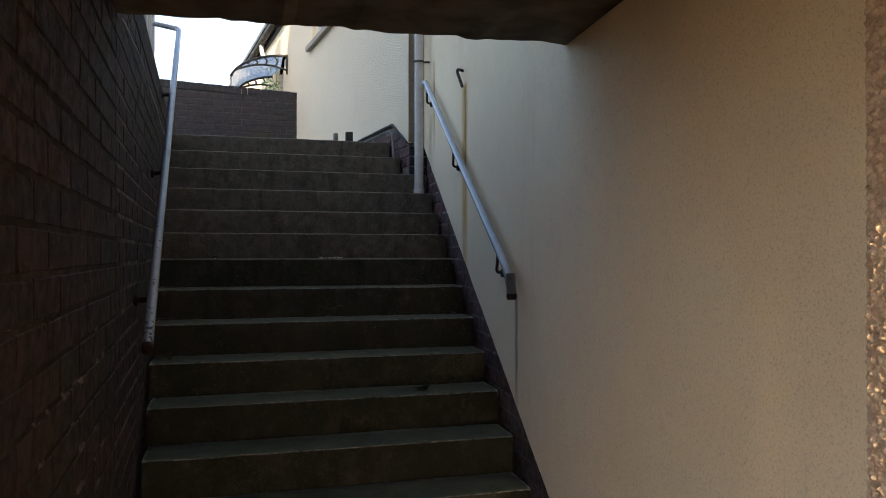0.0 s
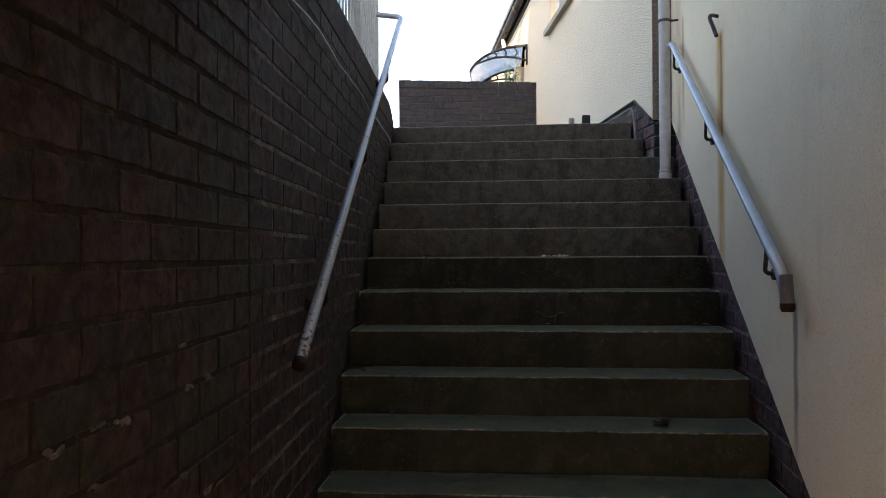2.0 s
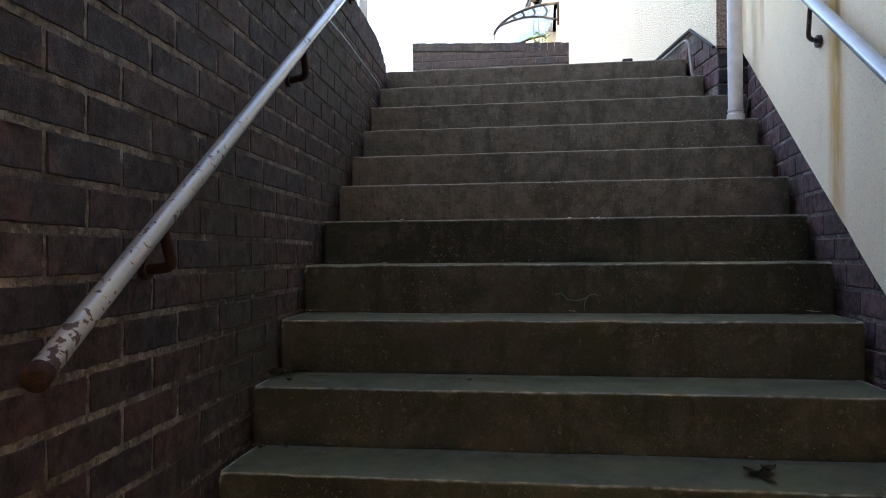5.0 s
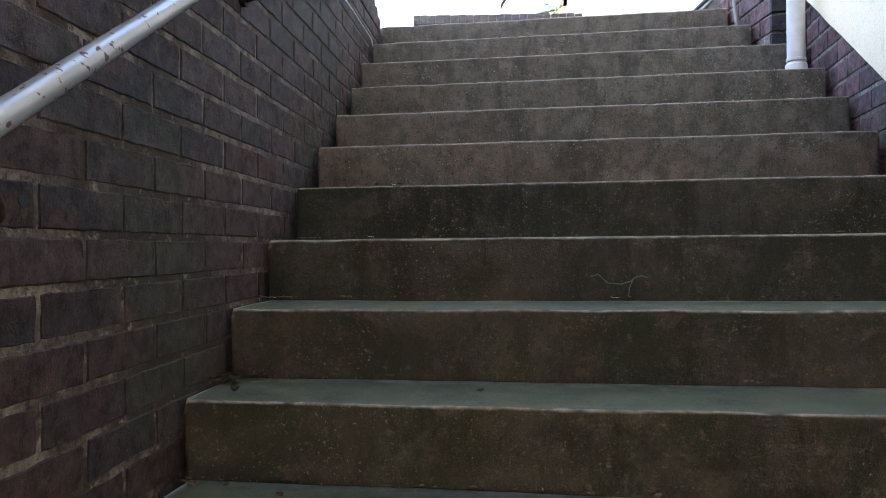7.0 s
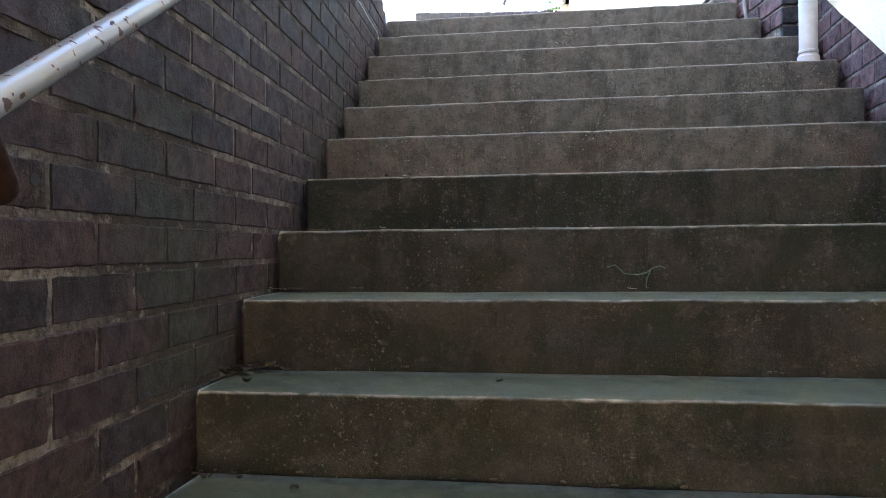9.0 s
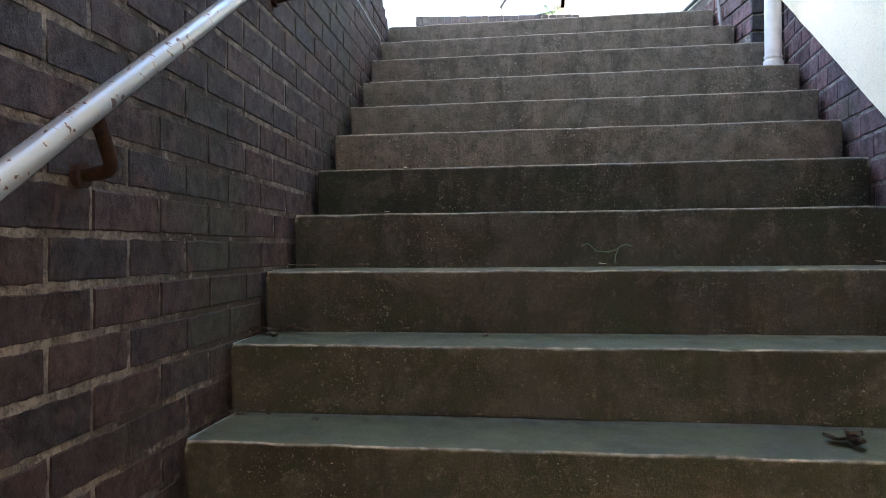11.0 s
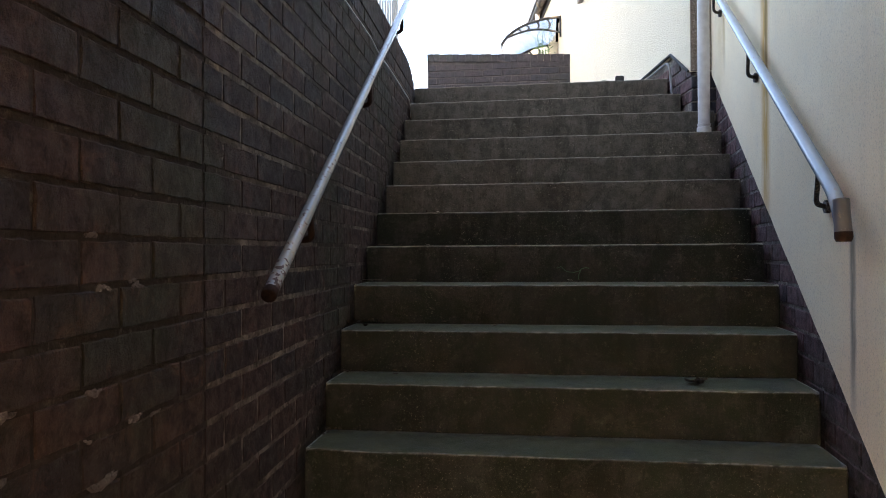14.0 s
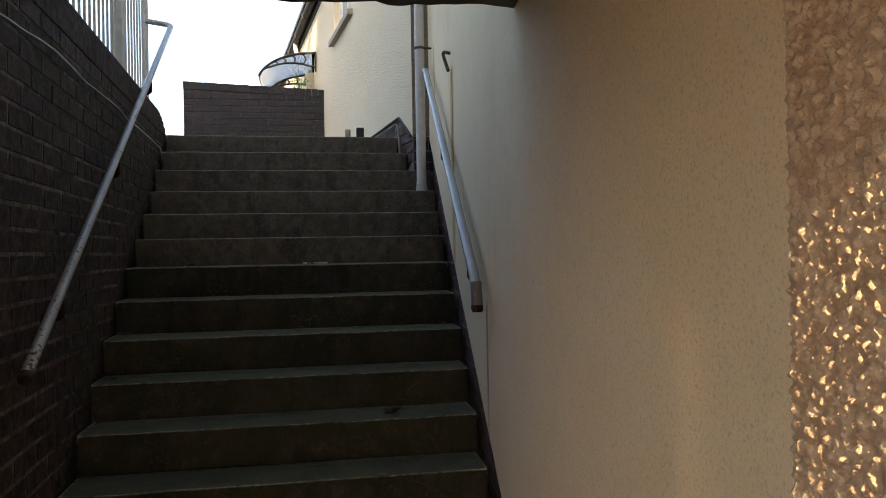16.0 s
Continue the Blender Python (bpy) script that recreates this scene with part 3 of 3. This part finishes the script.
part("wall", facade_wall(), DASH, house)
ret = [(facade_x(RET) + 0.002, RET - 0.012, -0.065), (right_x(RET) + 0.05, RET - 0.012, -0.065), (right_x(RET) + 0.05, RET - 0.012, 3.9), (facade_x(RET) + 0.002, RET - 0.012, 3.9)]
part("return_wall", prism(None, ret, [(x, y + 0.3, z) for x, y, z in ret]), SHADEDASH, house, "roughcast return beside the pipe, browned for its shaded side")
fb = [(facade_x(yy) + 0.02, yy, zz) for yy, zz in ((RET + 0.01, -0.4), (11.0, -0.4), (11.0, 0.138), (-0.07, 0.138), (RET + 0.01, -0.08))]
plinth = part("plinth", prism(None, fb, [(x + 0.25, b, c) for x, b, c in fb]), PALEMORTAR, house, "brick plinth showing below the dash")
# window
window = part("window", prism(None, [(facade_x(yy) + 0.10, yy, zz) for yy, zz in ((1.95, 1.70), (3.05, 1.70), (3.05, 2.48), (1.95, 2.48))],
                              [(facade_x(yy) + 0.105, yy, zz) for yy, zz in ((1.95, 1.70), (3.05, 1.70), (3.05, 2.48), (1.95, 2.48))]), PANE, house, "dull window glass")
for y0, y1, z0, z1 in ((1.95, 2.01, 1.71, 2.48), (2.99, 3.05, 1.71, 2.48), (2.01, 2.99, 1.71, 1.77), (2.01, 2.99, 2.42, 2.48), (2.47, 2.53, 1.77, 2.42)):
    a = [(facade_x(yy) + 0.07, yy, zz) for yy, zz in ((y0, z0), (y1, z0), (y1, z1), (y0, z1))]
    part("frame", prism(None, a, [(x + 0.06, b, c) for x, b, c in a]), WHITE, window)
a = [(facade_x(yy) - 0.06, yy, zz) for yy, zz in ((1.85, 1.63), (3.15, 1.63), (3.15, 1.69), (1.85, 1.69))]
part("sill", prism(None, a, [(x + 0.16, b, c + 0.015) for x, b, c in a]), SILL, house, "weathered stone sill")
# door in its reveal
a = [(facade_x(yy) + 0.14, yy, zz) for yy, zz in ((4.85, 0.0), (5.75, 0.0), (5.75, 2.0), (4.85, 2.0))]
part("door", prism(None, a, [(x + 0.05, b, c) for x, b, c in a]), WHITE, house, "pale painted door")
# eaves: fascia, gutter with brackets, roof slope
a = [(facade_x(yy) - 0.02, yy, zz) for yy, zz in ((RET, 2.50), (11.2, 2.50), (11.2, 2.64), (RET, 2.64))]
part("fascia", prism(None, a, [(x + 0.02, b, c) for x, b, c in a]), BLACK, house)
gut = [(facade_x(yy) - 0.085, yy, 2.62) for yy in (RET, 2.0, 4.0, 6.0, 8.0, 11.2)]
gutter = part("gutter", tube(gut, 0.06, 12), BLACK, house, "black cast gutter", True)
for yy in (1.0, 2.0, 3.0, 4.0, 5.0, 6.0, 7.0, 8.0):
    part("joint", tube([(facade_x(yy) - 0.085, yy - 0.02, 2.62), (facade_x(yy + 0.04) - 0.085, yy + 0.02, 2.62)], 0.068, 12), BLACK, gutter, smooth=True)
a = [(facade_x(RET) - 0.16, RET, 2.66), (facade_x(11.2) - 0.16, 11.2, 2.66), (facade_x(11.2) + 3.2, 11.2, 4.9), (facade_x(RET) + 3.2, RET, 4.9)]
part("roof", prism(None, a, [(x, b, c + 0.06) for x, b, c in a]), SLATE, house, "dark slate roof slope")
dp = (facade_x(6.35) - 0.09, 6.35)
part("downpipe", tube(bend((dp[0], dp[1], 2.58), (dp[0], dp[1], 2.45), (facade_x(6.35) - 0.05, 6.35, 2.35), 0.05) + [(facade_x(6.35) - 0.05, 6.35, 0.0)], 0.036, 12), PIPE, house, "pale downpipe", True)

# door canopy: curved clear sheet on two scrolled black brackets
canopy = thing("door_canopy", "curved clear canopy on black scrolled brackets over a door", "canopy", None, None)


def canopy_pt(s, y, lift=0.0):
    """s: 0 at the wall, 1 at the drip edge."""
    ang = radians(78 * s)
    return Vector((facade_x(4.6) - 0.02 - 0.80 * math.sin(ang) / math.sin(radians(78)), y, 1.93 - 0.36 * (1 - math.cos(ang)) / (1 - math.cos(radians(78))) + lift))


bm = bmesh.new()
rows = [[bm.verts.new(canopy_pt(i / 12, yy, 0.012)) for yy in (4.52, 5.86)] for i in range(13)]
for r, s in zip(rows, rows[1:]):
    bm.faces.new((r[0], r[1], s[1], s[0]))
bmesh.ops.solidify(bm, geom=bm.faces[:], thickness=0.005)
sheet = part("sheet", bm, POLY, canopy, "clear ribbed sheet", True)
for yy in (4.54, 5.84):
    br = part("bracket", tube([canopy_pt(i / 12, yy) for i in range(13)], 0.019, 8), BLACK, canopy, "black scrolled bracket", True)
    part("upright", tube([(facade_x(4.6) - 0.015, yy, 1.95), (facade_x(4.6) - 0.015, yy, 1.66)], 0.013, 8), BLACK, br, smooth=True)
    heel, toe = Vector((facade_x(4.6) - 0.015, yy, 1.72)), canopy_pt(0.78, yy, -0.012)
    stay = lambda q: heel + (toe - heel) * q + Vector((0, 0, 0.075 * math.sin(math.pi * q)))
    part("stay", tube([stay(q / 10) for q in range(11)], 0.015, 8), BLACK, br, smooth=True)
    for s0 in (0.16, 0.30, 0.44, 0.57):
        head = canopy_pt(s0, yy)
        foot_at = stay(min(1.0, (head.x - heel.x) / (toe.x - heel.x)))
        drop = head.z - foot_at.z
        part("scroll", tube([head + Vector((0.055 * math.sin(math.pi * 0.9 * q) - 0.01, 0, -drop * q)) for q in (0, 0.2, 0.4, 0.6, 0.8, 1.0)], [0.008, 0.011, 0.014, 0.014, 0.012, 0.008], 6), BLACK, br, smooth=True)
part("front_bar", tube([canopy_pt(1.0, 4.52), canopy_pt(1.0, 5.86)], 0.010, 8), PIPE, canopy, smooth=True)

# plant behind the garden wall
LEAFGREEN = plain_material("young_leaf", (0.10, 0.19, 0.06), 0.6, vary=0.5, scale=40)
plant = thing("potted_plant", "leafy green plant in a pot beside the door", "plant", None, None)
px, py = -0.78, 4.42
bm = bmesh.new()
bmesh.ops.create_cone(bm, cap_ends=True, segments=20, radius1=0.11, radius2=0.15, depth=0.26, matrix=pose(px, py, 0.126))
part("pot", bm, plain_material("terracotta", (0.30, 0.14, 0.08), 0.8), plant, smooth=False)
rnd = random.Random(8)
stems, leaves = bmesh.new(), bmesh.new()
for i in range(16):
    a, h, spread = rnd.uniform(0, 6.28), rnd.uniform(1.18, 1.50), rnd.uniform(0.02, 0.20)
    if i < 3:
        h, spread = rnd.uniform(1.6, 1.8), 0.07
    pts = [Vector((px + 0.03 * math.cos(a), py + 0.03 * math.sin(a), 0.24))]
    for j in range(1, 9):
        t = j / 8
        pts.append(Vector((px + (0.03 + spread * t * t) * math.cos(a) + rnd.uniform(-0.01, 0.01), py + (0.03 + spread * t * t) * math.sin(a) + rnd.uniform(-0.01, 0.01), 0.24 + (h - 0.24) * t)))
    tube(pts, 0.004, 5, stems)
    for j in range(3, 9):
        for q in range(5 if i >= 3 else 3):
            c = pts[j] + Vector((rnd.uniform(-0.03, 0.03), rnd.uniform(-0.03, 0.03), rnd.uniform(-0.05, 0.05)))
            d = Vector((rnd.uniform(-1, 1), rnd.uniform(-1, 1), rnd.uniform(-0.5, 0.7))).normalized()
            w = d.orthogonal().normalized() * rnd.uniform(0.010, 0.017)
            l = rnd.uniform(0.04, 0.075)
            v = [leaves.verts.new(p) for p in (c, c + d * l * 0.45 + w, c + d * l, c + d * l * 0.45 - w)]
            leaves.faces.new(v)
part("stems", stems, LEAFGREEN, plant, smooth=True)
tagged(part("foliage", leaves, LEAFGREEN, plant), "small green leaves", kind="stuff")

# rainwater pipe at the corner of the steps
drain = thing("downpipe", "pale grey rainwater pipe standing on a step", "downpipe", None, None)
PX, PY = 0.235, -0.735
part("pipe", tube([(PX, PY, -3 * RISE + 0.02), (PX, PY, 3.8)], 0.036, 18), PIPE, drain, smooth=True)
part("collar", tube([(PX, PY, -3 * RISE + h) for h in (-0.004, -0.003, 0.0, 0.030, 0.034, 0.035)], [0.030, 0.041, 0.043, 0.043, 0.041, 0.034], 18), PIPE, drain)
part("collar", tube([(PX, PY, -3 * RISE + h) for h in (0.044, 0.045, 0.047, 0.055, 0.057, 0.058)], [0.034, 0.039, 0.040, 0.040, 0.039, 0.034], 18), PIPE, drain)
part("clip", tube([(PX, PY, 0.535), (PX, PY, 0.552)], 0.041, 18), IRON, drain, smooth=True)
part("clip_arm", tube([(PX, PY, 0.543), (right_x(PY) - 0.005, PY - 0.02, 0.543)], 0.008, 8), IRON, drain, smooth=True)

# far brick wall across the landing
wall_far = thing("wall_far", "dark brick garden wall across the head of the steps", "wall",
                 prism(None, [(-2.27, 3.965, -0.004), (-0.42, 3.965, -0.004), (-0.42, 3.965, 1.17), (-2.27, 3.965, 1.25)],
                       [(-2.27, 4.17, -0.004), (-0.42, 4.17, -0.004), (-0.42, 4.17, 1.17), (-2.27, 4.17, 1.25)]), FARMORTAR, "structure")

# small things on the landing
thing("black_post", "short black box post on the landing", "post", a_box((-0.165, 0.69, -0.004), (-0.095, 0.75, 0.195), 0.008), BLACK)
thing("stub_pipe", "short pale pipe stub beside the house wall", "pipe", tube([(-0.235, 0.95, -0.004), (-0.235, 0.95, 0.14), (-0.235, 0.95, 0.145), (-0.235, 0.95, 0.215)], [0.018, 0.018, 0.027, 0.027], 10), SILL, smooth=True)
cond = [(facade_x(0.9) - 0.025, 0.9, 0.10), (facade_x(0.2) - 0.025, 0.2, 0.10), (facade_x(-0.12) - 0.03, -0.10, 0.095)]
cond = bend(cond[0], cond[2], (facade_x(-0.17) - 0.03, -0.17, -RISE + 0.0), 0.09)
thing("conduit", "grey conduit bending down to the steps", "conduit", tube(cond, 0.008, 10), CONDUIT, smooth=True)

edge = [(facade_x(b) - 0.008, b, 0.146) for b in (0.95, 0.6, 0.25, -0.07)] + [(facade_x(b) - 0.010, b, c) for b, c in ((-0.2, 0.075), (-0.33, 0.0), (-0.44, -0.062))]
thing("edging_strip", "thin dark edging where the dash meets the brick plinth", "trim", tube(edge, [0.011, 0.010, 0.012, 0.011, 0.009, 0.010, 0.009], 6), BLACK)

# litter on the steps
LEAF = plain_material("dead_leaf", (0.07, 0.05, 0.036), 0.8, vary=0.5, scale=60)
PAPER = plain_material("pale_litter", (0.62, 0.60, 0.56), 0.7)
STEM = plain_material("green_stem", (0.06, 0.14, 0.09), 0.7)


def leaf_mesh(size, curl, seed):
    """A curled, wavy dead leaf with a midrib fold."""
    rnd = random.Random(seed)
    bm = bmesh.new()
    n = 7
    rows = []
    for i in range(n + 1):
        t = i / n
        w = size * 0.42 * math.sin(math.pi * (0.06 + 0.92 * t)) * (1 + 0.25 * rnd.uniform(-1, 1))
        lift = curl * size * (2 * t - 1) ** 2
        row = [bm.verts.new((u * w, (t - 0.5) * size, lift + abs(u) * curl * size * 0.9 + rnd.uniform(0, 0.05) * size)) for u in (-1, -0.5, 0, 0.5, 1)]
        rows.append(row)
    for r, q in zip(rows, rows[1:]):
        for k in range(4):
            bm.faces.new((r[k], r[k + 1], q[k + 1], q[k]))
    bmesh.ops.solidify(bm, geom=bm.faces[:], thickness=0.0012)
    return bm


def tread_z(y):
    k = math.ceil(-y / GOING - 1e-6)
    return -k * RISE + 0.001 + 0.002 * (y + k * GOING) / GOING


for i, (x, y, size) in enumerate(((-1.575, -2.29, 0.05), (-1.545, -2.32, 0.055), (-1.58, -2.36, 0.045), (-1.525, -2.285, 0.04), (-1.455, -2.31, 0.04), (-1.49, -2.45, 0.035),
                                  (-0.22, -2.66, 0.075), (-0.175, -2.63, 0.06), (-0.20, -2.70, 0.065), (-1.33, -2.60, 0.03), (-1.28, -1.65, 0.035), (-1.36, -1.63, 0.03),
                                  (-1.62, -1.40, 0.03), (0.10, -2.0, 0.05), (-0.08, -2.0, 0.03), (-1.60, -2.262, 0.04), (-1.55, -2.258, 0.035), (-1.51, -2.262, 0.045), (-1.615, -2.30, 0.05), (-1.57, -2.32, 0.04), (-1.305, -1.40, 0.045), (-1.69, -0.86, 0.03), (-1.72, -0.45, 0.03), (-0.95, -2.40, 0.02))):
    ob = thing("dead_leaf", "curled brown dead leaf on a concrete step", "leaf", leaf_mesh(size * 0.75, 0.12 + 0.06 * (i % 3), i), LEAF, group="leaves on the steps", smooth=True)
    ob.matrix_world = pose(x, y, tread_z(y) + 0.002, 8 * math.sin(i), 12 * math.cos(i * 2.0), i * 67)
for x, y, w, turn in ((-0.63, -1.985, 0.024, 4), (-1.60, -1.985, 0.05, -3), (-1.30, -1.655, 0.022, 60), (0.16, -1.985, 0.045, 2), (-1.31, -1.925, 0.02, 20)):
    ob = thing("paper_scrap", "small crumpled pale paper scrap on a step", "litter", leaf_mesh(w, 0.03, int(w * 1000)), PAPER, group="scraps on the steps")
    ob.matrix_world = pose(x, y, tread_z(y) + 0.002, 5, 8, turn + 90) @ Matrix.Diagonal((0.5, 1, 0.8, 1))
bm = bmesh.new()
for i in range(9):
    x, y = -0.55 + 0.07 * math.sin(i * 2.4), -1.435 + 0.02 * math.cos(i * 1.7)
    bmesh.ops.create_icosphere(bm, subdivisions=1, radius=0.008 + 0.003 * math.sin(i), matrix=pose(x, y, tread_z(y) + 0.003) @ Matrix.Diagonal((1.3, 1, 0.6, 1)))
tagged(thing("plaster_crumbs", "crumbled pale mortar bits on a step", "rubble", bm, PAPER), kind="stuff")
rnd = random.Random(21)
bm = bmesh.new()
for k in range(2, 12):
    for side in range(26):
        back = -(k - 1) * GOING - 0.012
        if side < 14:
            x, y = left_x(back) + 0.03 + abs(rnd.gauss(0, 0.05)), back - abs(rnd.gauss(0, 0.03))
        else:
            x, y = rnd.uniform(left_x(back) + 0.1, step_x(back) - 0.05), back - abs(rnd.gauss(0, 0.008))
        bmesh.ops.create_icosphere(bm, subdivisions=1, radius=rnd.uniform(0.002, 0.0065), matrix=pose(x, y, -k * RISE + 0.006, 0, 0, rnd.uniform(0, 180)) @ Matrix.Diagonal((1.6, 1, 0.6, 1)))
tagged(thing("grit", "dark grit and leaf crumbs along the backs of the treads", "debris", bm, LEAF), kind="stuff")
yf = -7 * GOING - 0.006
stem = [(-0.69, yf, -1.325), (-0.67, yf - 0.006, -1.318), (-0.645, yf - 0.012, -1.342), (-0.61, yf - 0.01, -1.345), (-0.585, yf - 0.008, -1.338), (-0.575, yf - 0.01, -1.328), (-0.555, yf - 0.012, -1.322), (-0.54, yf - 0.008, -1.328)]
weed = thing("trailing_weed", "thin pale green weed stem trailing down a riser", "weed", tube(stem, 0.0016, 5), STEM, smooth=True)
part("shoot", tube([(-0.59, yf - 0.01, -1.378), (-0.588, yf - 0.012, -1.355), (-0.577, yf - 0.01, -1.330)], 0.0014, 5), STEM, weed, smooth=True)

# ---------------------------------------------------------------- bricks of the walls
def brick_mesh(name, material, length, height, depth, seed):
    """A brick with a chamfered, slightly uneven face; the face looks along +y, its middle at the origin."""
    rnd = random.Random(seed)
    l, h, c = length / 2, height / 2, 0.003
    along = [-1, -0.82, -0.62, -0.4, -0.2, 0.02, 0.22, 0.43, 0.6, 0.8, 1]
    rim = [(a, -1) for a in along] + [(1, -0.3), (1, 0.35)] + [(a, 1) for a in along[::-1]] + [(-1, 0.35), (-1, -0.3)]
    rag = [(rnd.uniform(-1, 0.5) * 0.0022, rnd.uniform(-1, 0.5) * 0.0022) for p in rim]
    n = len(rim)
    v = []
    for s, d in ((0.0, -depth), (0.0, -c), (c, 0.0)):
        for (a, b), (p, q) in zip(rim, rag):
            v.append((a * (l - s) + (p * a if abs(a) == 1 else 0.0), d + (rnd.uniform(-1, 1) * 0.0012 if d > -depth else 0), b * (h - s) + (q * b if abs(b) == 1 else 0.0)))
    f = [tuple(range(2 * n, 3 * n))]
    for base in (0, n):
        for i in range(n):
            j = (i + 1) % n
            f.append((base + i, base + j, base + n + j, base + n + i))
    me = bpy.data.meshes.new(name)
    me.from_pydata(v, [], f)
    bm = bmesh.new()
    bm.from_mesh(me)
    bmesh.ops.recalc_face_normals(bm, faces=bm.faces)
    if bm.faces[0].normal.y < 0:
        bmesh.ops.reverse_faces(bm, faces=bm.faces)
    bm.to_mesh(me)
    bm.free()
    me.materials.append(material)
    return me


def brick_sets(material, seed, joint=0.012):
    return {w: [brick_mesh("brick", material, w * LONG - 0.7 * joint, COURSE - joint, 0.03, seed + i) for i in range(5)] for w in (1.0, 0.5)}


def lay(parent, place, cells, meshes, near, seed, joined_label):
    """cells: (along, up, width in bricks). place(along, up) gives a pose for a brick. near(along, up) picks the singly laid ones."""
    rnd = random.Random(seed)
    rest_v, rest_f = [], []
    count = 0
    for s, z, w in cells:
        kind = 1.0 if w > 0.7 else 0.5
        me = rnd.choice(meshes[kind])
        m = place(s, z) @ pose(rnd.uniform(-0.001, 0.001), rnd.uniform(-0.0004, 0.0014), rnd.uniform(-0.001, 0.001), rnd.uniform(-0.25, 0.25), rnd.uniform(-0.3, 0.3), rnd.uniform(-0.1, 0.1))
        if w != kind:
            m = m @ Matrix.Diagonal(((w * LONG - 0.011) / (kind * LONG - 0.011), 1, 1, 1))
        if near(s, z) and count < 300 and w > 0.3:
            ob = new("brick", me)
            ob.parent = parent
            ob.matrix_basis = m
            count += 1
        else:
            base = len(rest_v)
            rest_v += [tuple(m @ v.co) for v in me.vertices]
            rest_f += [tuple(base + i for i in p.vertices) for p in me.polygons]
    if rest_v:
        me = bpy.data.meshes.new("bricks")
        me.from_pydata(rest_v, [], rest_f)
        me.materials.append(meshes[1.0][0].materials[0])
        ob = new("bricks", me)
        ob.parent = parent
        tagged(ob, joined_label, kind="stuff")


def courses(s0, s1, z0, z1, keep=lambda s, z: True, phase=0.0):
    out = []
    n0, n1 = math.floor((z0 - COURSE_0) / COURSE), math.ceil((z1 - COURSE_0) / COURSE)
    for n in range(n0, n1):
        z = COURSE_0 + (n + 0.5) * COURSE
        if not z0 - 0.01 < z - COURSE / 2 or not z + COURSE / 2 < z1 + 0.01:
            continue
        start = phase + (LONG / 2 if n % 2 else 0.0)
        i0, i1 = math.floor((s0 - start) / LONG), math.ceil((s1 - start) / LONG)
        for i in range(i0, i1):
            s = start + (i + 0.5) * LONG
            a, b = s - LONG / 2, s + LONG / 2
            lo, hi = max(a, s0), min(b, s1)
            if hi - lo > 0.03 and keep((lo + hi) / 2, z):
                out.append(((lo + hi) / 2, z, round((hi - lo) / LONG, 3)))
    return out


dark, purple = brick_sets(BRICK, 10), brick_sets(PURPLE, 40)
TURN_L = math.degrees(math.atan(0.0548))
TURN_R = -math.degrees(math.atan(0.0684))
nose = lambda y: y * RISE / GOING
# left wall looks towards +x; under the slab redder, shade put into its colour
left_pose = lambda s, z: pose(left_x(s), s, z, 0, 0, -90 + TURN_L)
lay(wall_left, left_pose, courses(-3.803, 0.20, FLOOR, -0.008, lambda s, z: z > nose(min(s, 0.0)) - 0.45, phase=-2.463),
    dark, lambda s, z: -4.2 < s < -0.9 and nose(s) - 0.25 < z < nose(s) + 1.05, 1, "dark brown bricks of the retaining wall")
lay(wall_under, left_pose, courses(-5.6, -3.803, FLOOR, -0.16, phase=-2.463), brick_sets(DIMRED, 70, 0.010), lambda s, z: -5.2 < s, 6, "red bricks of the passage wall, shade put into their colour")
# the right wall looks towards -x; only its base shows under the render
lay(wall_right, lambda s, z: pose(right_x(s) + 0.015, s, z, 0, 0, 90 + TURN_R),
    courses(-4.6, -0.46, FLOOR, 0.1, lambda s, z: nose(s) - 0.35 < z < render_low(s) + 0.10, phase=-2.6),
    purple, lambda s, z: True, 2, "purple bricks at the foot of the render")
# plinth of the house: along the wall, and the corner's face
TURN_F = math.degrees(math.atan(0.1437))
lay(plinth, lambda s, z: pose(facade_x(s) + 0.012, s, z, 0, 0, 90 + TURN_F),
    courses(RET + 0.01, 4.0, -0.32, 0.15, lambda s, z: z < 0.14 + min(0.0, (s + 0.12) * 0.6) - 0.01, phase=RET), purple, lambda s, z: s < 3.0, 3, "")
lay(plinth, lambda s, z: pose(s, RET - 0.004, z, 0, 0, 180),
    courses(0.215, 0.395, -0.40, -0.06, phase=0.09), brick_sets(BLUEBLACK, 90), lambda s, z: True, 4, "")
# far wall
lay(wall_far, lambda s, z: pose(s, 3.958, z, 0, 0, 180),
    courses(-2.27, -0.42, 0.40, 1.19, phase=-2.27), brick_sets(FARBRICK, 120), lambda s, z: True, 5, "")
for i in range(22):
    x = -2.272 + i * 0.0843
    top = 1.345 - 0.08 * (x + 2.27) / 1.85
    bm = bmesh.new()
    box(bm, (x, 3.952, 1.165 + 0.078 * (-0.42 - x) / 1.85), (x + 0.0815, 4.18, top + 0.003 * math.sin(i * 2.3)), 0.003)
    part("brick", bm, FARBRICK, wall_far)
